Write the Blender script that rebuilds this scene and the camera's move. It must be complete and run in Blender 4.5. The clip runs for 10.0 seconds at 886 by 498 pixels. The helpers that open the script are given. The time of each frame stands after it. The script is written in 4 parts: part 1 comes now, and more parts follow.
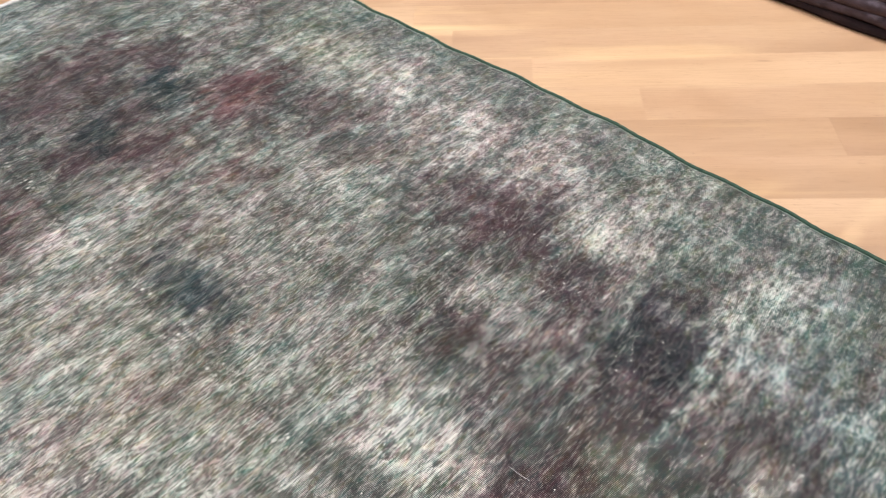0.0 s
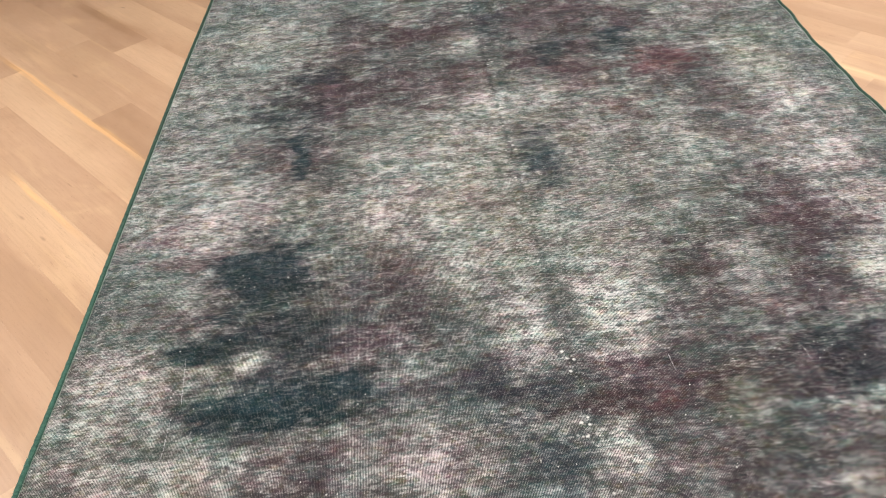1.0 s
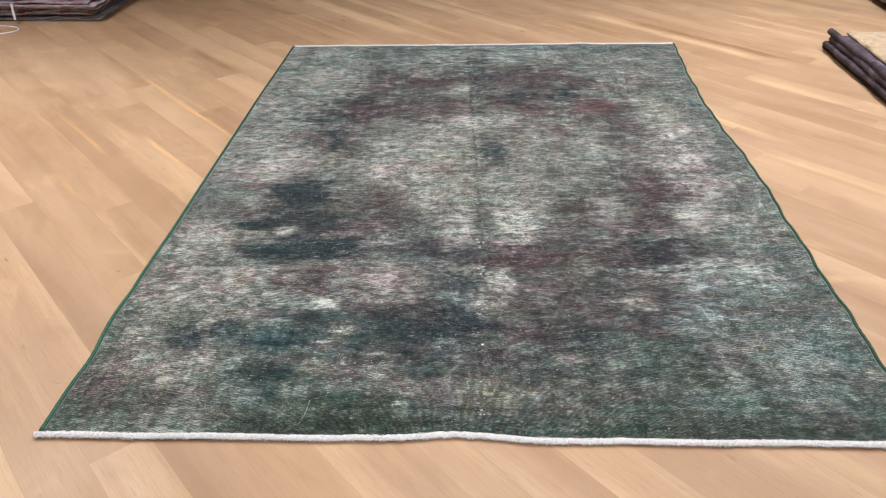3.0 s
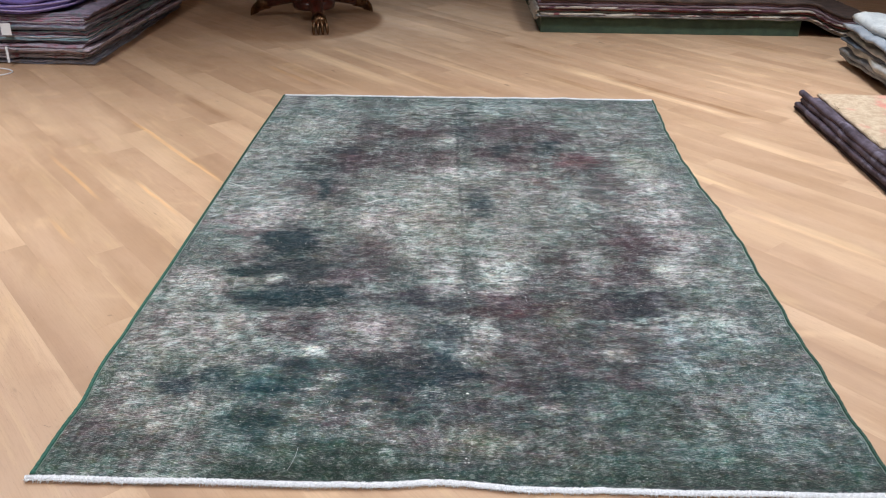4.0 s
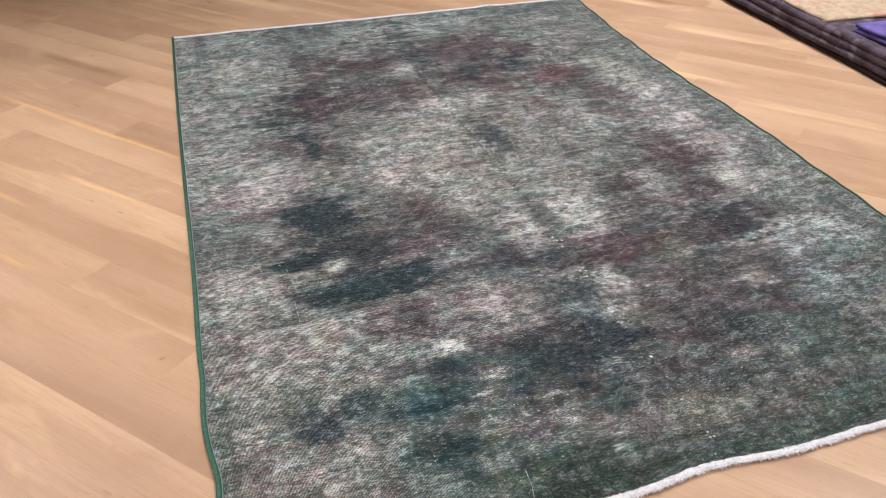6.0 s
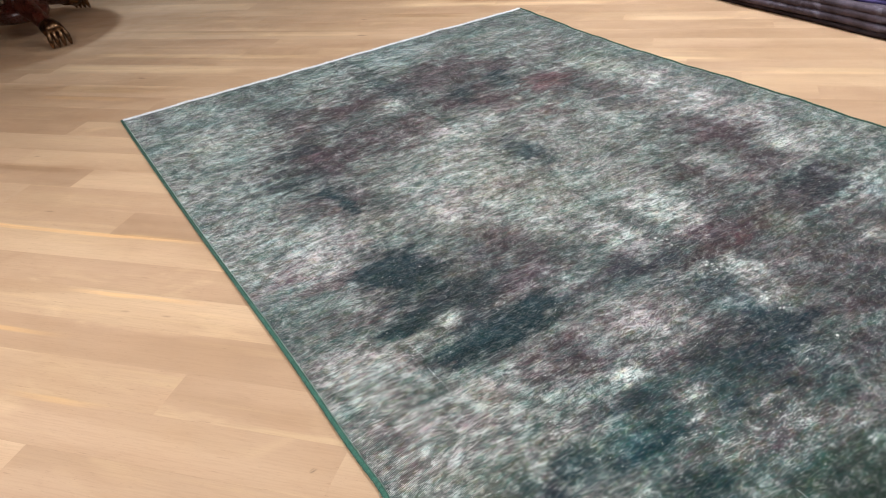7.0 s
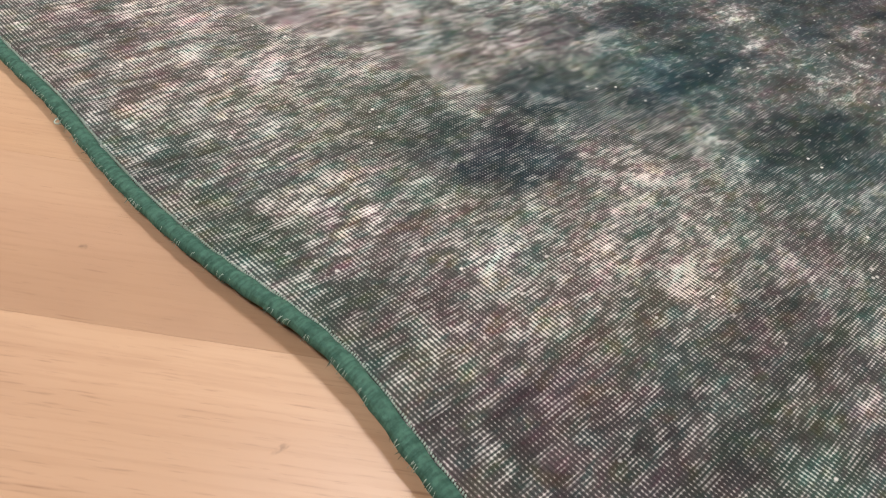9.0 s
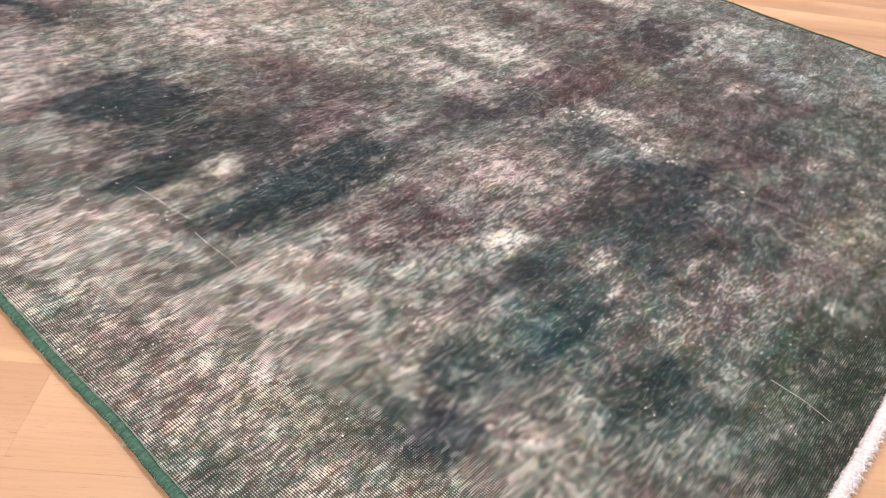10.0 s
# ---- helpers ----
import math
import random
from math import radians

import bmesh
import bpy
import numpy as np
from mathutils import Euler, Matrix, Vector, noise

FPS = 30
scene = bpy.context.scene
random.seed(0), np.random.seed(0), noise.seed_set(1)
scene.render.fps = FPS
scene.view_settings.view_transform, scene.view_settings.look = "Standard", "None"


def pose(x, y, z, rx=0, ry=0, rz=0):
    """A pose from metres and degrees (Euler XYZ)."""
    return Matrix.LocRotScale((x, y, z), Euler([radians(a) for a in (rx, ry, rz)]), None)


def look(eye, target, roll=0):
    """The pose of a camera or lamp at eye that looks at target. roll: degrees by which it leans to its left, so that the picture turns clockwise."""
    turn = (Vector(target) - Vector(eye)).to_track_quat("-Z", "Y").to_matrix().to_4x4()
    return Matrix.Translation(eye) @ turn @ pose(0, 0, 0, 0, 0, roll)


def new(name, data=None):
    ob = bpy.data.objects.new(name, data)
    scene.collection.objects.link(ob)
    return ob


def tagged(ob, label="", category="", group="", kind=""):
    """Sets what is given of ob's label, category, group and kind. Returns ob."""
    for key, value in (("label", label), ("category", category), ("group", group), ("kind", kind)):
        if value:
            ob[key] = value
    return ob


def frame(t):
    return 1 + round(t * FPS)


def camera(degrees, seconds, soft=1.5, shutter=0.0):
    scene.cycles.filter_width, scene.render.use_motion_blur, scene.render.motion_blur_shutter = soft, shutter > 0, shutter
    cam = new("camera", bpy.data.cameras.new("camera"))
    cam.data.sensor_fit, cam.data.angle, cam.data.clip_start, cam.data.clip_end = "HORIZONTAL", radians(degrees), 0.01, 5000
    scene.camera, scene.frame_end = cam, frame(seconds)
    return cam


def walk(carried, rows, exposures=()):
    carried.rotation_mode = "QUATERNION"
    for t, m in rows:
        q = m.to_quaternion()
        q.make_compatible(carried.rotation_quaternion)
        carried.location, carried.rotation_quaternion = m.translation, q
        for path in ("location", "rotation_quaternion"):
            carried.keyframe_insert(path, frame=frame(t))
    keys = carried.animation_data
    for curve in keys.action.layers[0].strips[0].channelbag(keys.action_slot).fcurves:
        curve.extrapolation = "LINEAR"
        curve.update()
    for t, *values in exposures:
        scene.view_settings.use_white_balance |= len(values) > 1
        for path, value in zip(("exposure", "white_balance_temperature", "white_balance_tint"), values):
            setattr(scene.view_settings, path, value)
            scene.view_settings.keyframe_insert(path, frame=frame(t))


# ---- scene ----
cam = camera(59.7, 10.0, soft=1.1, shutter=0.1)
PATH = [
    (0, (0.776, 0.466, 1.18), (1.735, 1.453, -0.271), -3.8),
    (0.5, (0.801, 0.198, 1.199), (1.144, 1.624, -0.162), -4.0),
    (1, (0.787, -0.164, 1.221), (0.839, 1.348, -0.088), -4.4),
    (1.5, (0.856, -0.522, 1.254), (0.804, 1.011, -0.029), -4.8),
    (2, (0.94, -0.881, 1.287), (0.822, 0.708, 0.077), -5.4),
    (2.5, (0.921, -1.163, 1.306), (0.867, 0.49, 0.181), -2.3),
    (2.7, (0.968, -1.243, 1.308), (0.916, 0.433, 0.22), -1.4),
    (3.8, (1.0, -1.373, 1.387), (1.003, 0.373, 0.412), 0.7),
    (4, (0.968, -1.373, 1.386), (0.979, 0.385, 0.431), 1.0),
    (4.5, (0.849, -1.331, 1.335), (0.907, 0.424, 0.377), 1.1),
    (5, (0.689, -1.153, 1.263), (0.856, 0.537, 0.206), 0.8),
    (5.2, (0.591, -1.045, 1.254), (0.808, 0.613, 0.156), 1.2),
    (6.3, (-0.056, -0.753, 1.308), (0.587, 0.764, 0.175), -1.3),
    (6.5, (-0.148, -0.656, 1.289), (0.549, 0.853, 0.176), -3.1),
    (7, (-0.345, -0.416, 1.184), (0.475, 1.067, 0.121), -6.4),
    (7.3, (-0.396, -0.299, 1.0), (0.567, 1.001, -0.176), -3.8),
    (7.5, (-0.409, -0.218, 0.875), (0.619, 0.927, -0.402), -1.5),
    (8, (-0.245, -0.053, 0.461), (0.876, 0.875, -0.912), 6.7),
    (8.2, (-0.193, -0.006, 0.33), (0.963, 0.864, -1.05), 10.5),
    (8.5, (-0.175, 0.023, 0.288), (0.993, 0.914, -1.069), 11.9),
    (9, (-0.165, 0.054, 0.325), (1.008, 1.032, -0.967), 9.4),
    (9.5, (-0.158, 0.076, 0.422), (1.091, 1.042, -0.806), 9.2),
    (10, (-0.237, 0.037, 0.669), (1.082, 0.971, -0.508), 8.9),
]
walk(cam, [(t, look(eye, target, roll)) for t, eye, target, roll in PATH],
     [(0, -0.55, 6400, 9), (1.5, -0.55, 6450, 10), (2.5, -0.65, 6450, 9), (3.8, -0.60, 5700, 5), (5, -0.64, 5850, 7), (6.5, -0.67, 6250, 13), (7, -0.55, 5850, 3),
      (7.5, -0.62, 6700, 13), (8, -0.64, 6550, 14), (8.5, -0.67, 7000, 19), (9, -0.60, 6500, 13), (9.5, -0.46, 6450, 14), (10, -0.38, 6850, 20)])

# ---- light ----
world = bpy.data.worlds.new("shop_air")
scene.world = world
world.use_nodes = True
world.node_tree.nodes["Background"].inputs[0].default_value = (0.8, 0.9, 1.0, 1)
world.node_tree.nodes["Background"].inputs[1].default_value = 0.25


def lamp(x, y, z, watts, size, colour, spread=112):
    data = bpy.data.lights.new("unseen_ceiling_lamp", "AREA")
    data.shape, data.size, data.energy, data.color, data.spread = "DISK", size, watts, colour, radians(spread)
    ob = new("unseen_ceiling_lamp", data)
    ob.matrix_world = pose(x, y, z)
    return ob


NEUTRAL = (1.0, 0.965, 0.95)
for x, y, watts in ((-1.6, 0.3, 46), (1.1, -1.4, 48), (3.6, 0.8, 66), (3.1, 3.3, 72), (-1.6, 2.0, 57), (1.1, 1.3, 38)):
    lamp(x, y, 3.12, watts, 0.6, NEUTRAL)
lamp(0.62, 5.05, 3.12, 9, 0.25, (0.78, 0.89, 1.0), 62)
# added lamp with no known source, brightens the floor beyond the rug
lamp(0.9, 2.9, 3.12, 8, 0.4, NEUTRAL, 80)

# ---- node helpers ----


class Nodes:
    """A small writer of node materials."""

    def __init__(self, name):
        self.mat = bpy.data.materials.new(name)
        self.mat.use_nodes = True
        self.tree = self.mat.node_tree
        self.bsdf = self.tree.nodes["Principled BSDF"]
        self.out = self.tree.nodes["Material Output"]

    def put(self, socket, value):
        if isinstance(value, bpy.types.NodeSocket):
            self.tree.links.new(value, socket)
        elif value is not None:
            if socket.type == "RGBA" and len(value) == 3:
                value = (*value, 1)
            socket.default_value = value

    def node(self, kind, **settings):
        n = self.tree.nodes.new(kind)
        for key, value in settings.items():
            setattr(n, key, value)
        return n

    def math(self, op, a, b=None, c=None, clamp=False):
        n = self.node("ShaderNodeMath", operation=op, use_clamp=clamp)
        for s, v in zip(n.inputs, (a, b, c)):
            self.put(s, v)
        return n.outputs[0]

    def vec(self, op, a, b=None):
        n = self.node("ShaderNodeVectorMath", operation=op)
        self.put(n.inputs[0], a)
        if b is not None:
            self.put(n.inputs[1], b)
        return n.outputs[0]

    def mix(self, fac, a, b, blend="MIX"):
        n = self.node("ShaderNodeMix", data_type="RGBA", blend_type=blend)
        self.put(n.inputs[0], fac)
        self.put(n.inputs[6], a)
        self.put(n.inputs[7], b)
        return n.outputs[2]

    def ramp(self, value, low, high, to_low=0.0, to_high=1.0, smooth=True):
        n = self.node("ShaderNodeMapRange", interpolation_type="SMOOTHSTEP" if smooth else "LINEAR", clamp=True)
        for s, v in zip(n.inputs, (value, low, high, to_low, to_high)):
            self.put(s, v)
        return n.outputs[0]

    def noise(self, vector, scale, detail=3.0, rough=0.55, distortion=0.0):
        n = self.node("ShaderNodeTexNoise")
        self.put(n.inputs["Vector"], vector)
        n.inputs["Scale"].default_value = scale
        n.inputs["Detail"].default_value = detail
        n.inputs["Roughness"].default_value = rough
        n.inputs["Distortion"].default_value = distortion
        return n.outputs[0]

    def coords(self, which="Object"):
        return self.node("ShaderNodeTexCoord").outputs[which]

    def random(self):
        return self.node("ShaderNodeObjectInfo").outputs["Random"]

    def split(self, vector):
        n = self.node("ShaderNodeSeparateXYZ")
        self.put(n.inputs[0], vector)
        return n.outputs

    def attribute(self, name):
        n = self.node("ShaderNodeAttribute")
        n.attribute_name = name
        return n.outputs["Color"]

    def finish(self, colour, rough=0.6, metal=0.0, bump=None, strength=0.3, distance=0.002, specular=0.5):
        self.put(self.bsdf.inputs["Base Color"], colour)
        self.put(self.bsdf.inputs["Roughness"], rough)
        self.put(self.bsdf.inputs["Metallic"], metal)
        self.put(self.bsdf.inputs["Specular IOR Level"], specular)
        if bump is not None:
            n = self.node("ShaderNodeBump")
            self.put(n.inputs["Height"], bump)
            n.inputs["Strength"].default_value = strength
            n.inputs["Distance"].default_value = distance
            self.tree.links.new(n.outputs[0], self.bsdf.inputs["Normal"])
        return self.mat


# ---- materials ----
ALONG = radians(-49.2)
DARK_STREAKS = ((-1.45, -0.18, 3.862, 0.030, 0.75), (-1.75, -1.0, 3.565, 0.038, 0.55), (-1.6, -0.8, 5.37, 0.055, 0.5), (-2.5, -1.7, 3.97, 0.04, 0.6), (-1.0, -0.3, 4.90, 0.045, 0.35), (-3.5, -2.1, 2.38, 0.045, 0.45), (-2.7, -2.0, 1.572, 0.03, 0.5))
PALE_STREAKS = ((-1.7, -0.3, 3.775, 0.034, 0.7), (-3.25, -2.4, 4.11, 0.025, 0.5), (-2.4, -1.5, 3.24, 0.035, 0.45), (-0.7, 0.35, 2.87, 0.032, 0.6), (0.2, 0.95, 2.74, 0.038, 0.6), (-3.25, -1.95, 2.66, 0.05, 0.6), (-3.15, -1.65, 2.87, 0.032, 0.6), (-0.35, 0.25, 3.47, 0.04, 0.5))
AMBER_STREAKS = ((-2.45, -1.25, 1.158, 0.012, 0.9), (-2.2, -1.4, 0.675, 0.010, 0.8), (-1.65, -1.05, 0.87, 0.010, 0.8), (-1.5, -1.1, 0.466, 0.010, 0.7), (-3.0, -2.3, 2.27, 0.022, 0.5))


def oak(name, sap, heart, fine):
    """Oiled oak between a darker and a paler tone."""
    m = Nodes(name)
    shift = m.math("MULTIPLY", m.random(), 37.0)
    comb = m.node("ShaderNodeCombineXYZ")
    m.put(comb.inputs[0], shift)
    m.put(comb.inputs[1], m.math("MULTIPLY", shift, 0.37))
    m.put(comb.inputs[2], shift)
    base = m.vec("ADD", m.coords(), comb.outputs[0])
    wob = m.noise(m.vec("MULTIPLY", base, (1.4, 5.0, 1.0)), 1.0, 3.0, 0.5)
    long = m.vec("MULTIPLY", base, (0.7, 5.5, 1.0))
    bands = m.noise(long, 1.0, 1.0, 0.4, 0.4)
    grain = m.noise(m.vec("MULTIPLY", base, (9.0, 260.0, 1.0)), 1.0, 3.0, 0.6)
    pores = m.noise(m.vec("MULTIPLY", base, (40.0, 900.0, 1.0)), 1.0, 2.0, 0.6)
    tone = m.random()
    plank = m.node("ShaderNodeValToRGB")
    ramp = plank.color_ramp
    ramp.elements[0].position, ramp.elements[0].color = 0.0, (*heart, 1)
    ramp.elements[1].position, ramp.elements[1].color = 1.0, (*sap, 1)
    mid = ramp.elements.new(0.5)
    mid.color = (*fine, 1)
    m.put(plank.inputs[0], tone)

    def shade(r, g, b):
        return m.mix(1.0, plank.outputs[0], (r, g, b), "MULTIPLY")

    strip = m.noise(m.vec("MULTIPLY", base, (0.45, 5.5, 1.0)), 1.0, 1.0, 0.3, 0.2)
    # gleam: gloss highlights on the boards, painted as thin paler streaks
    gleam = m.noise(m.vec("MULTIPLY", base, (1.5, 30.0, 1.0)), 1.0, 1.0, 0.5)
    cloud = m.noise(m.vec("MULTIPLY", base, (2.4, 4.5, 1.0)), 1.0, 3.0, 0.55, 0.8)
    colour = m.mix(m.ramp(bands, 0.50, 0.68, 0.0, 0.35), plank.outputs[0], shade(1.28, 1.36, 1.36))
    colour = m.mix(m.ramp(bands, 0.49, 0.32, 0.0, 0.35), colour, shade(0.70, 0.64, 0.58))
    colour = m.mix(m.ramp(wob, 0.42, 0.70, 0.0, 0.4), colour, shade(1.14, 1.15, 1.21))
    colour = m.mix(m.ramp(cloud, 0.50, 0.28, 0.0, 0.4), colour, shade(0.80, 0.76, 0.73))
    colour = m.mix(m.ramp(cloud, 0.56, 0.74, 0.0, 0.55), colour, shade(1.38, 1.46, 1.40))
    colour = m.mix(m.ramp(strip, 0.50, 0.42, 0.0, 0.28), colour, shade(0.74, 0.69, 0.63))
    colour = m.mix(m.ramp(strip, 0.55, 0.61, 0.0, 0.26), colour, shade(1.32, 1.42, 1.45))
    colour = m.mix(m.ramp(gleam, 0.60, 0.80, 0.0, 0.22), colour, shade(1.38, 1.50, 1.30))
    colour = m.mix(m.ramp(grain, 0.56, 0.34, 0.0, 0.16), colour, (0.30, 0.17, 0.09))
    colour = m.mix(m.ramp(pores, 0.40, 0.24, 0.0, 0.4), colour, (0.17, 0.09, 0.05))
    ticks = m.noise(m.vec("MULTIPLY", base, (16.0, 240.0, 1.0)), 1.0, 2.0, 0.5)
    colour = m.mix(m.ramp(ticks, 0.30, 0.22, 0.0, 0.5), colour, (0.20, 0.10, 0.055))
    spots = m.noise(m.vec("MULTIPLY", base, (7.0, 22.0, 1.0)), 1.0, 1.0)
    colour = m.mix(m.ramp(spots, 0.24, 0.17, 0.0, 0.6), colour, (0.16, 0.085, 0.05))
    place = m.node("ShaderNodeNewGeometry").outputs["Position"]
    px, py, _ = m.split(place)
    # long streaks of sapwood and heartwood, and thin amber ones: start, end, distance across the boards, half width,
    # strength
    run = m.math("ADD", m.math("MULTIPLY", px, math.cos(ALONG)), m.math("MULTIPLY", py, math.sin(ALONG)))
    side = m.math("ADD", m.math("MULTIPLY", px, -math.sin(ALONG)), m.math("MULTIPLY", py, math.cos(ALONG)))
    side = m.math("MULTIPLY_ADD", m.noise(m.vec("MULTIPLY", place, (3.0, 3.0, 1.0)), 1.0, 2.0), 0.03, m.math("SUBTRACT", side, 0.015))
    broken = m.ramp(m.noise(m.vec("MULTIPLY", base, (4.0, 40.0, 1.0)), 1.0, 2.0), 0.30, 0.60, 0.60, 1.0)
    for tint, marks in (((0.64, 0.55, 0.43), DARK_STREAKS), ((1.44, 1.54, 1.46), PALE_STREAKS), ((1.36, 1.28, 0.98), AMBER_STREAKS)):
        for u0, u1, n, wide, strength in marks:
            ends = m.math("MULTIPLY", m.ramp(run, u0, u0 + 0.25), m.ramp(run, u1, u1 - 0.25))
            across = m.ramp(m.math("ABSOLUTE", m.math("SUBTRACT", side, n)), wide * 1.25, wide * 0.45)
            colour = m.mix(m.math("MULTIPLY", m.math("MULTIPLY", ends, across), m.math("MULTIPLY", broken, strength)), colour, m.mix(1.0, colour, tint, "MULTIPLY"))
    # a short dark scuff beside the rug
    for cx, cy, rx, ry in ((-0.057, 0.1795, 0.006, 0.0018), (-0.045, 0.1745, 0.008, 0.0026), (-0.0245, 0.1745, 0.005, 0.0022), (-0.083, 0.700, 0.010, 0.006), (-0.047, 0.430, 0.003, 0.003), (-0.037, 0.240, 0.008, 0.002)):
        away = m.math("ADD", m.math("POWER", m.math("DIVIDE", m.math("SUBTRACT", px, cx), rx), 2.0), m.math("POWER", m.math("DIVIDE", m.math("SUBTRACT", py, cy), ry), 2.0))
        mark = m.math("MULTIPLY", m.ramp(away, 1.2, 0.3), m.ramp(m.noise(m.vec("MULTIPLY", place, (130.0, 210.0, 1.0)), 1.0, 3.0), 0.40, 0.62))
        colour = m.mix(m.math("MULTIPLY", mark, 0.55), colour, (0.10, 0.06, 0.04))
    rough = m.ramp(m.noise(base, 5.0, 3.0), 0.3, 0.7, 0.34, 0.52)
    return m.finish(colour, rough, 0.0, m.math("ADD", grain, m.math("MULTIPLY", bands, 0.6)), 0.12, 0.001, 0.5)


def rug_pile():
    """Sheared, over-dyed wool: dark knots in rows, worn down to the pale cotton warp and to single picks of weft."""
    m = Nodes("overdyed_wool")
    p = m.coords()
    dye = m.attribute("dye")
    wavy = m.node("ShaderNodeTexNoise")
    wavy.inputs["Scale"].default_value = 7.0
    m.put(wavy.inputs["Vector"], p)
    q = m.vec("ADD", p, m.vec("MULTIPLY", wavy.outputs[1], (0.006, 0.006, 0.0)))
    row, col = 0.0027, 0.0028
    x, y, _ = m.split(q)
    snapped = m.vec("SNAP", q, (col, row, 1.0))
    line = m.vec("SNAP", q, (0.00001, row, 1.0))
    depth = m.node("ShaderNodeRGBToBW")
    m.put(depth.inputs[0], dye)
    faded = m.ramp(depth.outputs[0], 0.02, 0.26, 0.0, 1.0, False)
    # how far each spot is worn: soft patches, streaks along the weft, single picks
    patch = m.noise(m.vec("MULTIPLY", p, (30.0, 52.0, 1.0)), 1.0, 3.0, 0.62)
    mottle = m.noise(m.vec("MULTIPLY", p, (15.0, 22.0, 1.0)), 1.0, 3.0, 0.6)
    streak = m.noise(m.vec("MULTIPLY", line, (26.0, 190.0, 1.0)), 1.0, 2.0, 0.6)
    pick = m.noise(m.vec("MULTIPLY", line, (40.0, 370.0, 1.0)), 1.0, 2.0, 0.5)
    fleck = m.noise(m.vec("MULTIPLY", p, (105.0, 230.0, 1.0)), 1.0, 1.0, 0.5)
    knot = m.node("ShaderNodeTexWhiteNoise", noise_dimensions="2D")
    m.put(knot.inputs["Vector"], snapped)
    wear = m.math("MULTIPLY_ADD", patch, 0.30, m.math("MULTIPLY", mottle, 0.22))
    wear = m.math("ADD", wear, m.math("MULTIPLY_ADD", streak, 0.09, m.math("MULTIPLY_ADD", pick, 0.22, m.math("MULTIPLY", fleck, 0.17))))
    wear = m.math("MULTIPLY_ADD", knot.outputs["Value"], 0.06, m.math("SUBTRACT", wear, 0.03))
    bare = m.ramp(wear, 0.42, 0.58, 0.0, 1.0, False)
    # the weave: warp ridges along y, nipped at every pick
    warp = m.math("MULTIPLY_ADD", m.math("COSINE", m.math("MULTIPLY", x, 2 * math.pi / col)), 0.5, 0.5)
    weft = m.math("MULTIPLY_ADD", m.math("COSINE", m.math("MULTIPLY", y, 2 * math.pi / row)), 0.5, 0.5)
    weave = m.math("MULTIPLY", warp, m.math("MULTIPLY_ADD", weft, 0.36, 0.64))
    tuft = m.ramp(fleck, 0.36, 0.66, 0.0, 1.0, False)
    # a few places keep a short clipped pile that hides the weave
    ax = m.math("POWER", m.math("DIVIDE", m.math("SUBTRACT", x, 0.66), 0.25), 2.0)
    ay = m.math("POWER", m.math("DIVIDE", m.math("SUBTRACT", y, 0.30), 0.20), 2.0)
    rough = m.math("MULTIPLY_ADD", m.noise(p, 11.0, 3.0), 1.6, m.math("ADD", ax, ay))
    furred = m.ramp(rough, 2.5, 1.0, 0.0, 0.45)
    clipped = m.ramp(m.noise(m.vec("MULTIPLY", p, (110.0, 230.0, 1.0)), 1.0, 3.0, 0.65), 0.30, 0.70, 0.0, 0.80, False)

    def either(woven, tufted):
        return m.math("ADD", m.math("MULTIPLY", woven, m.math("SUBTRACT", 1.0, furred)), m.math("MULTIPLY", tufted, furred))

    cell = either(m.math("MULTIPLY_ADD", weave, 0.84, m.math("MULTIPLY", tuft, 0.16)), clipped)
    shown = m.math("MULTIPLY", bare, m.math("MULTIPLY_ADD", faded, 0.93, 0.07))
    edge = m.math("SUBTRACT", 1.0, shown)
    cover = m.ramp(m.math("SUBTRACT", cell, edge), -0.26, 0.16)
    cover = m.math("MULTIPLY", cover, m.math("MULTIPLY_ADD", knot.outputs["Value"], 0.20, 0.80), None, True)
    # uneven dye from knot to knot
    hue = m.noise(m.vec("MULTIPLY", p, (42.0, 100.0, 3.0)), 1.0, 3.0, 0.65)
    earth = m.noise(m.vec("MULTIPLY", m.vec("ADD", p, (7.0, 3.0, 1.0)), (36.0, 54.0, 3.0)), 1.0, 3.0, 0.6)
    colour = m.mix(m.ramp(hue, 0.53, 0.67, 0.0, 0.42), dye, m.mix(1.0, dye, (1.42, 0.74, 0.98), "MULTIPLY"))
    colour = m.mix(m.ramp(hue, 0.49, 0.34, 0.0, 0.58), colour, m.mix(1.0, dye, (0.52, 1.08, 1.04), "MULTIPLY"))
    colour = m.mix(m.ramp(earth, 0.53, 0.66, 0.0, 0.55), colour, m.mix(1.0, colour, (1.18, 1.10, 0.68), "MULTIPLY"))
    pile = m.mix(1.0, colour, m.ramp(wear, 0.38, 0.62, m.math("MULTIPLY_ADD", faded, -0.40, 0.68), 1.0, False), "MULTIPLY")
    cotton = m.mix(0.52, m.mix(1.0, colour, (2.5, 2.5, 2.5), "MULTIPLY"), (0.62, 0.60, 0.56))
    colour = m.mix(cover, pile, cotton)
    # single picks of bare weft lie across the ridges
    worn = m.math("MULTIPLY", m.ramp(patch, 0.38, 0.54), m.ramp(m.noise(m.vec("MULTIPLY", p, (5.0, 8.0, 1.0)), 1.0, 2.0), 0.40, 0.60, 0.35, 1.0))
    # the corner that people step on is worn thin
    cx, cy = m.math("POWER", m.math("DIVIDE", m.math("SUBTRACT", x, 0.24), 0.34), 2.0), m.math("POWER", m.math("DIVIDE", m.math("SUBTRACT", y, 0.20), 0.30), 2.0)
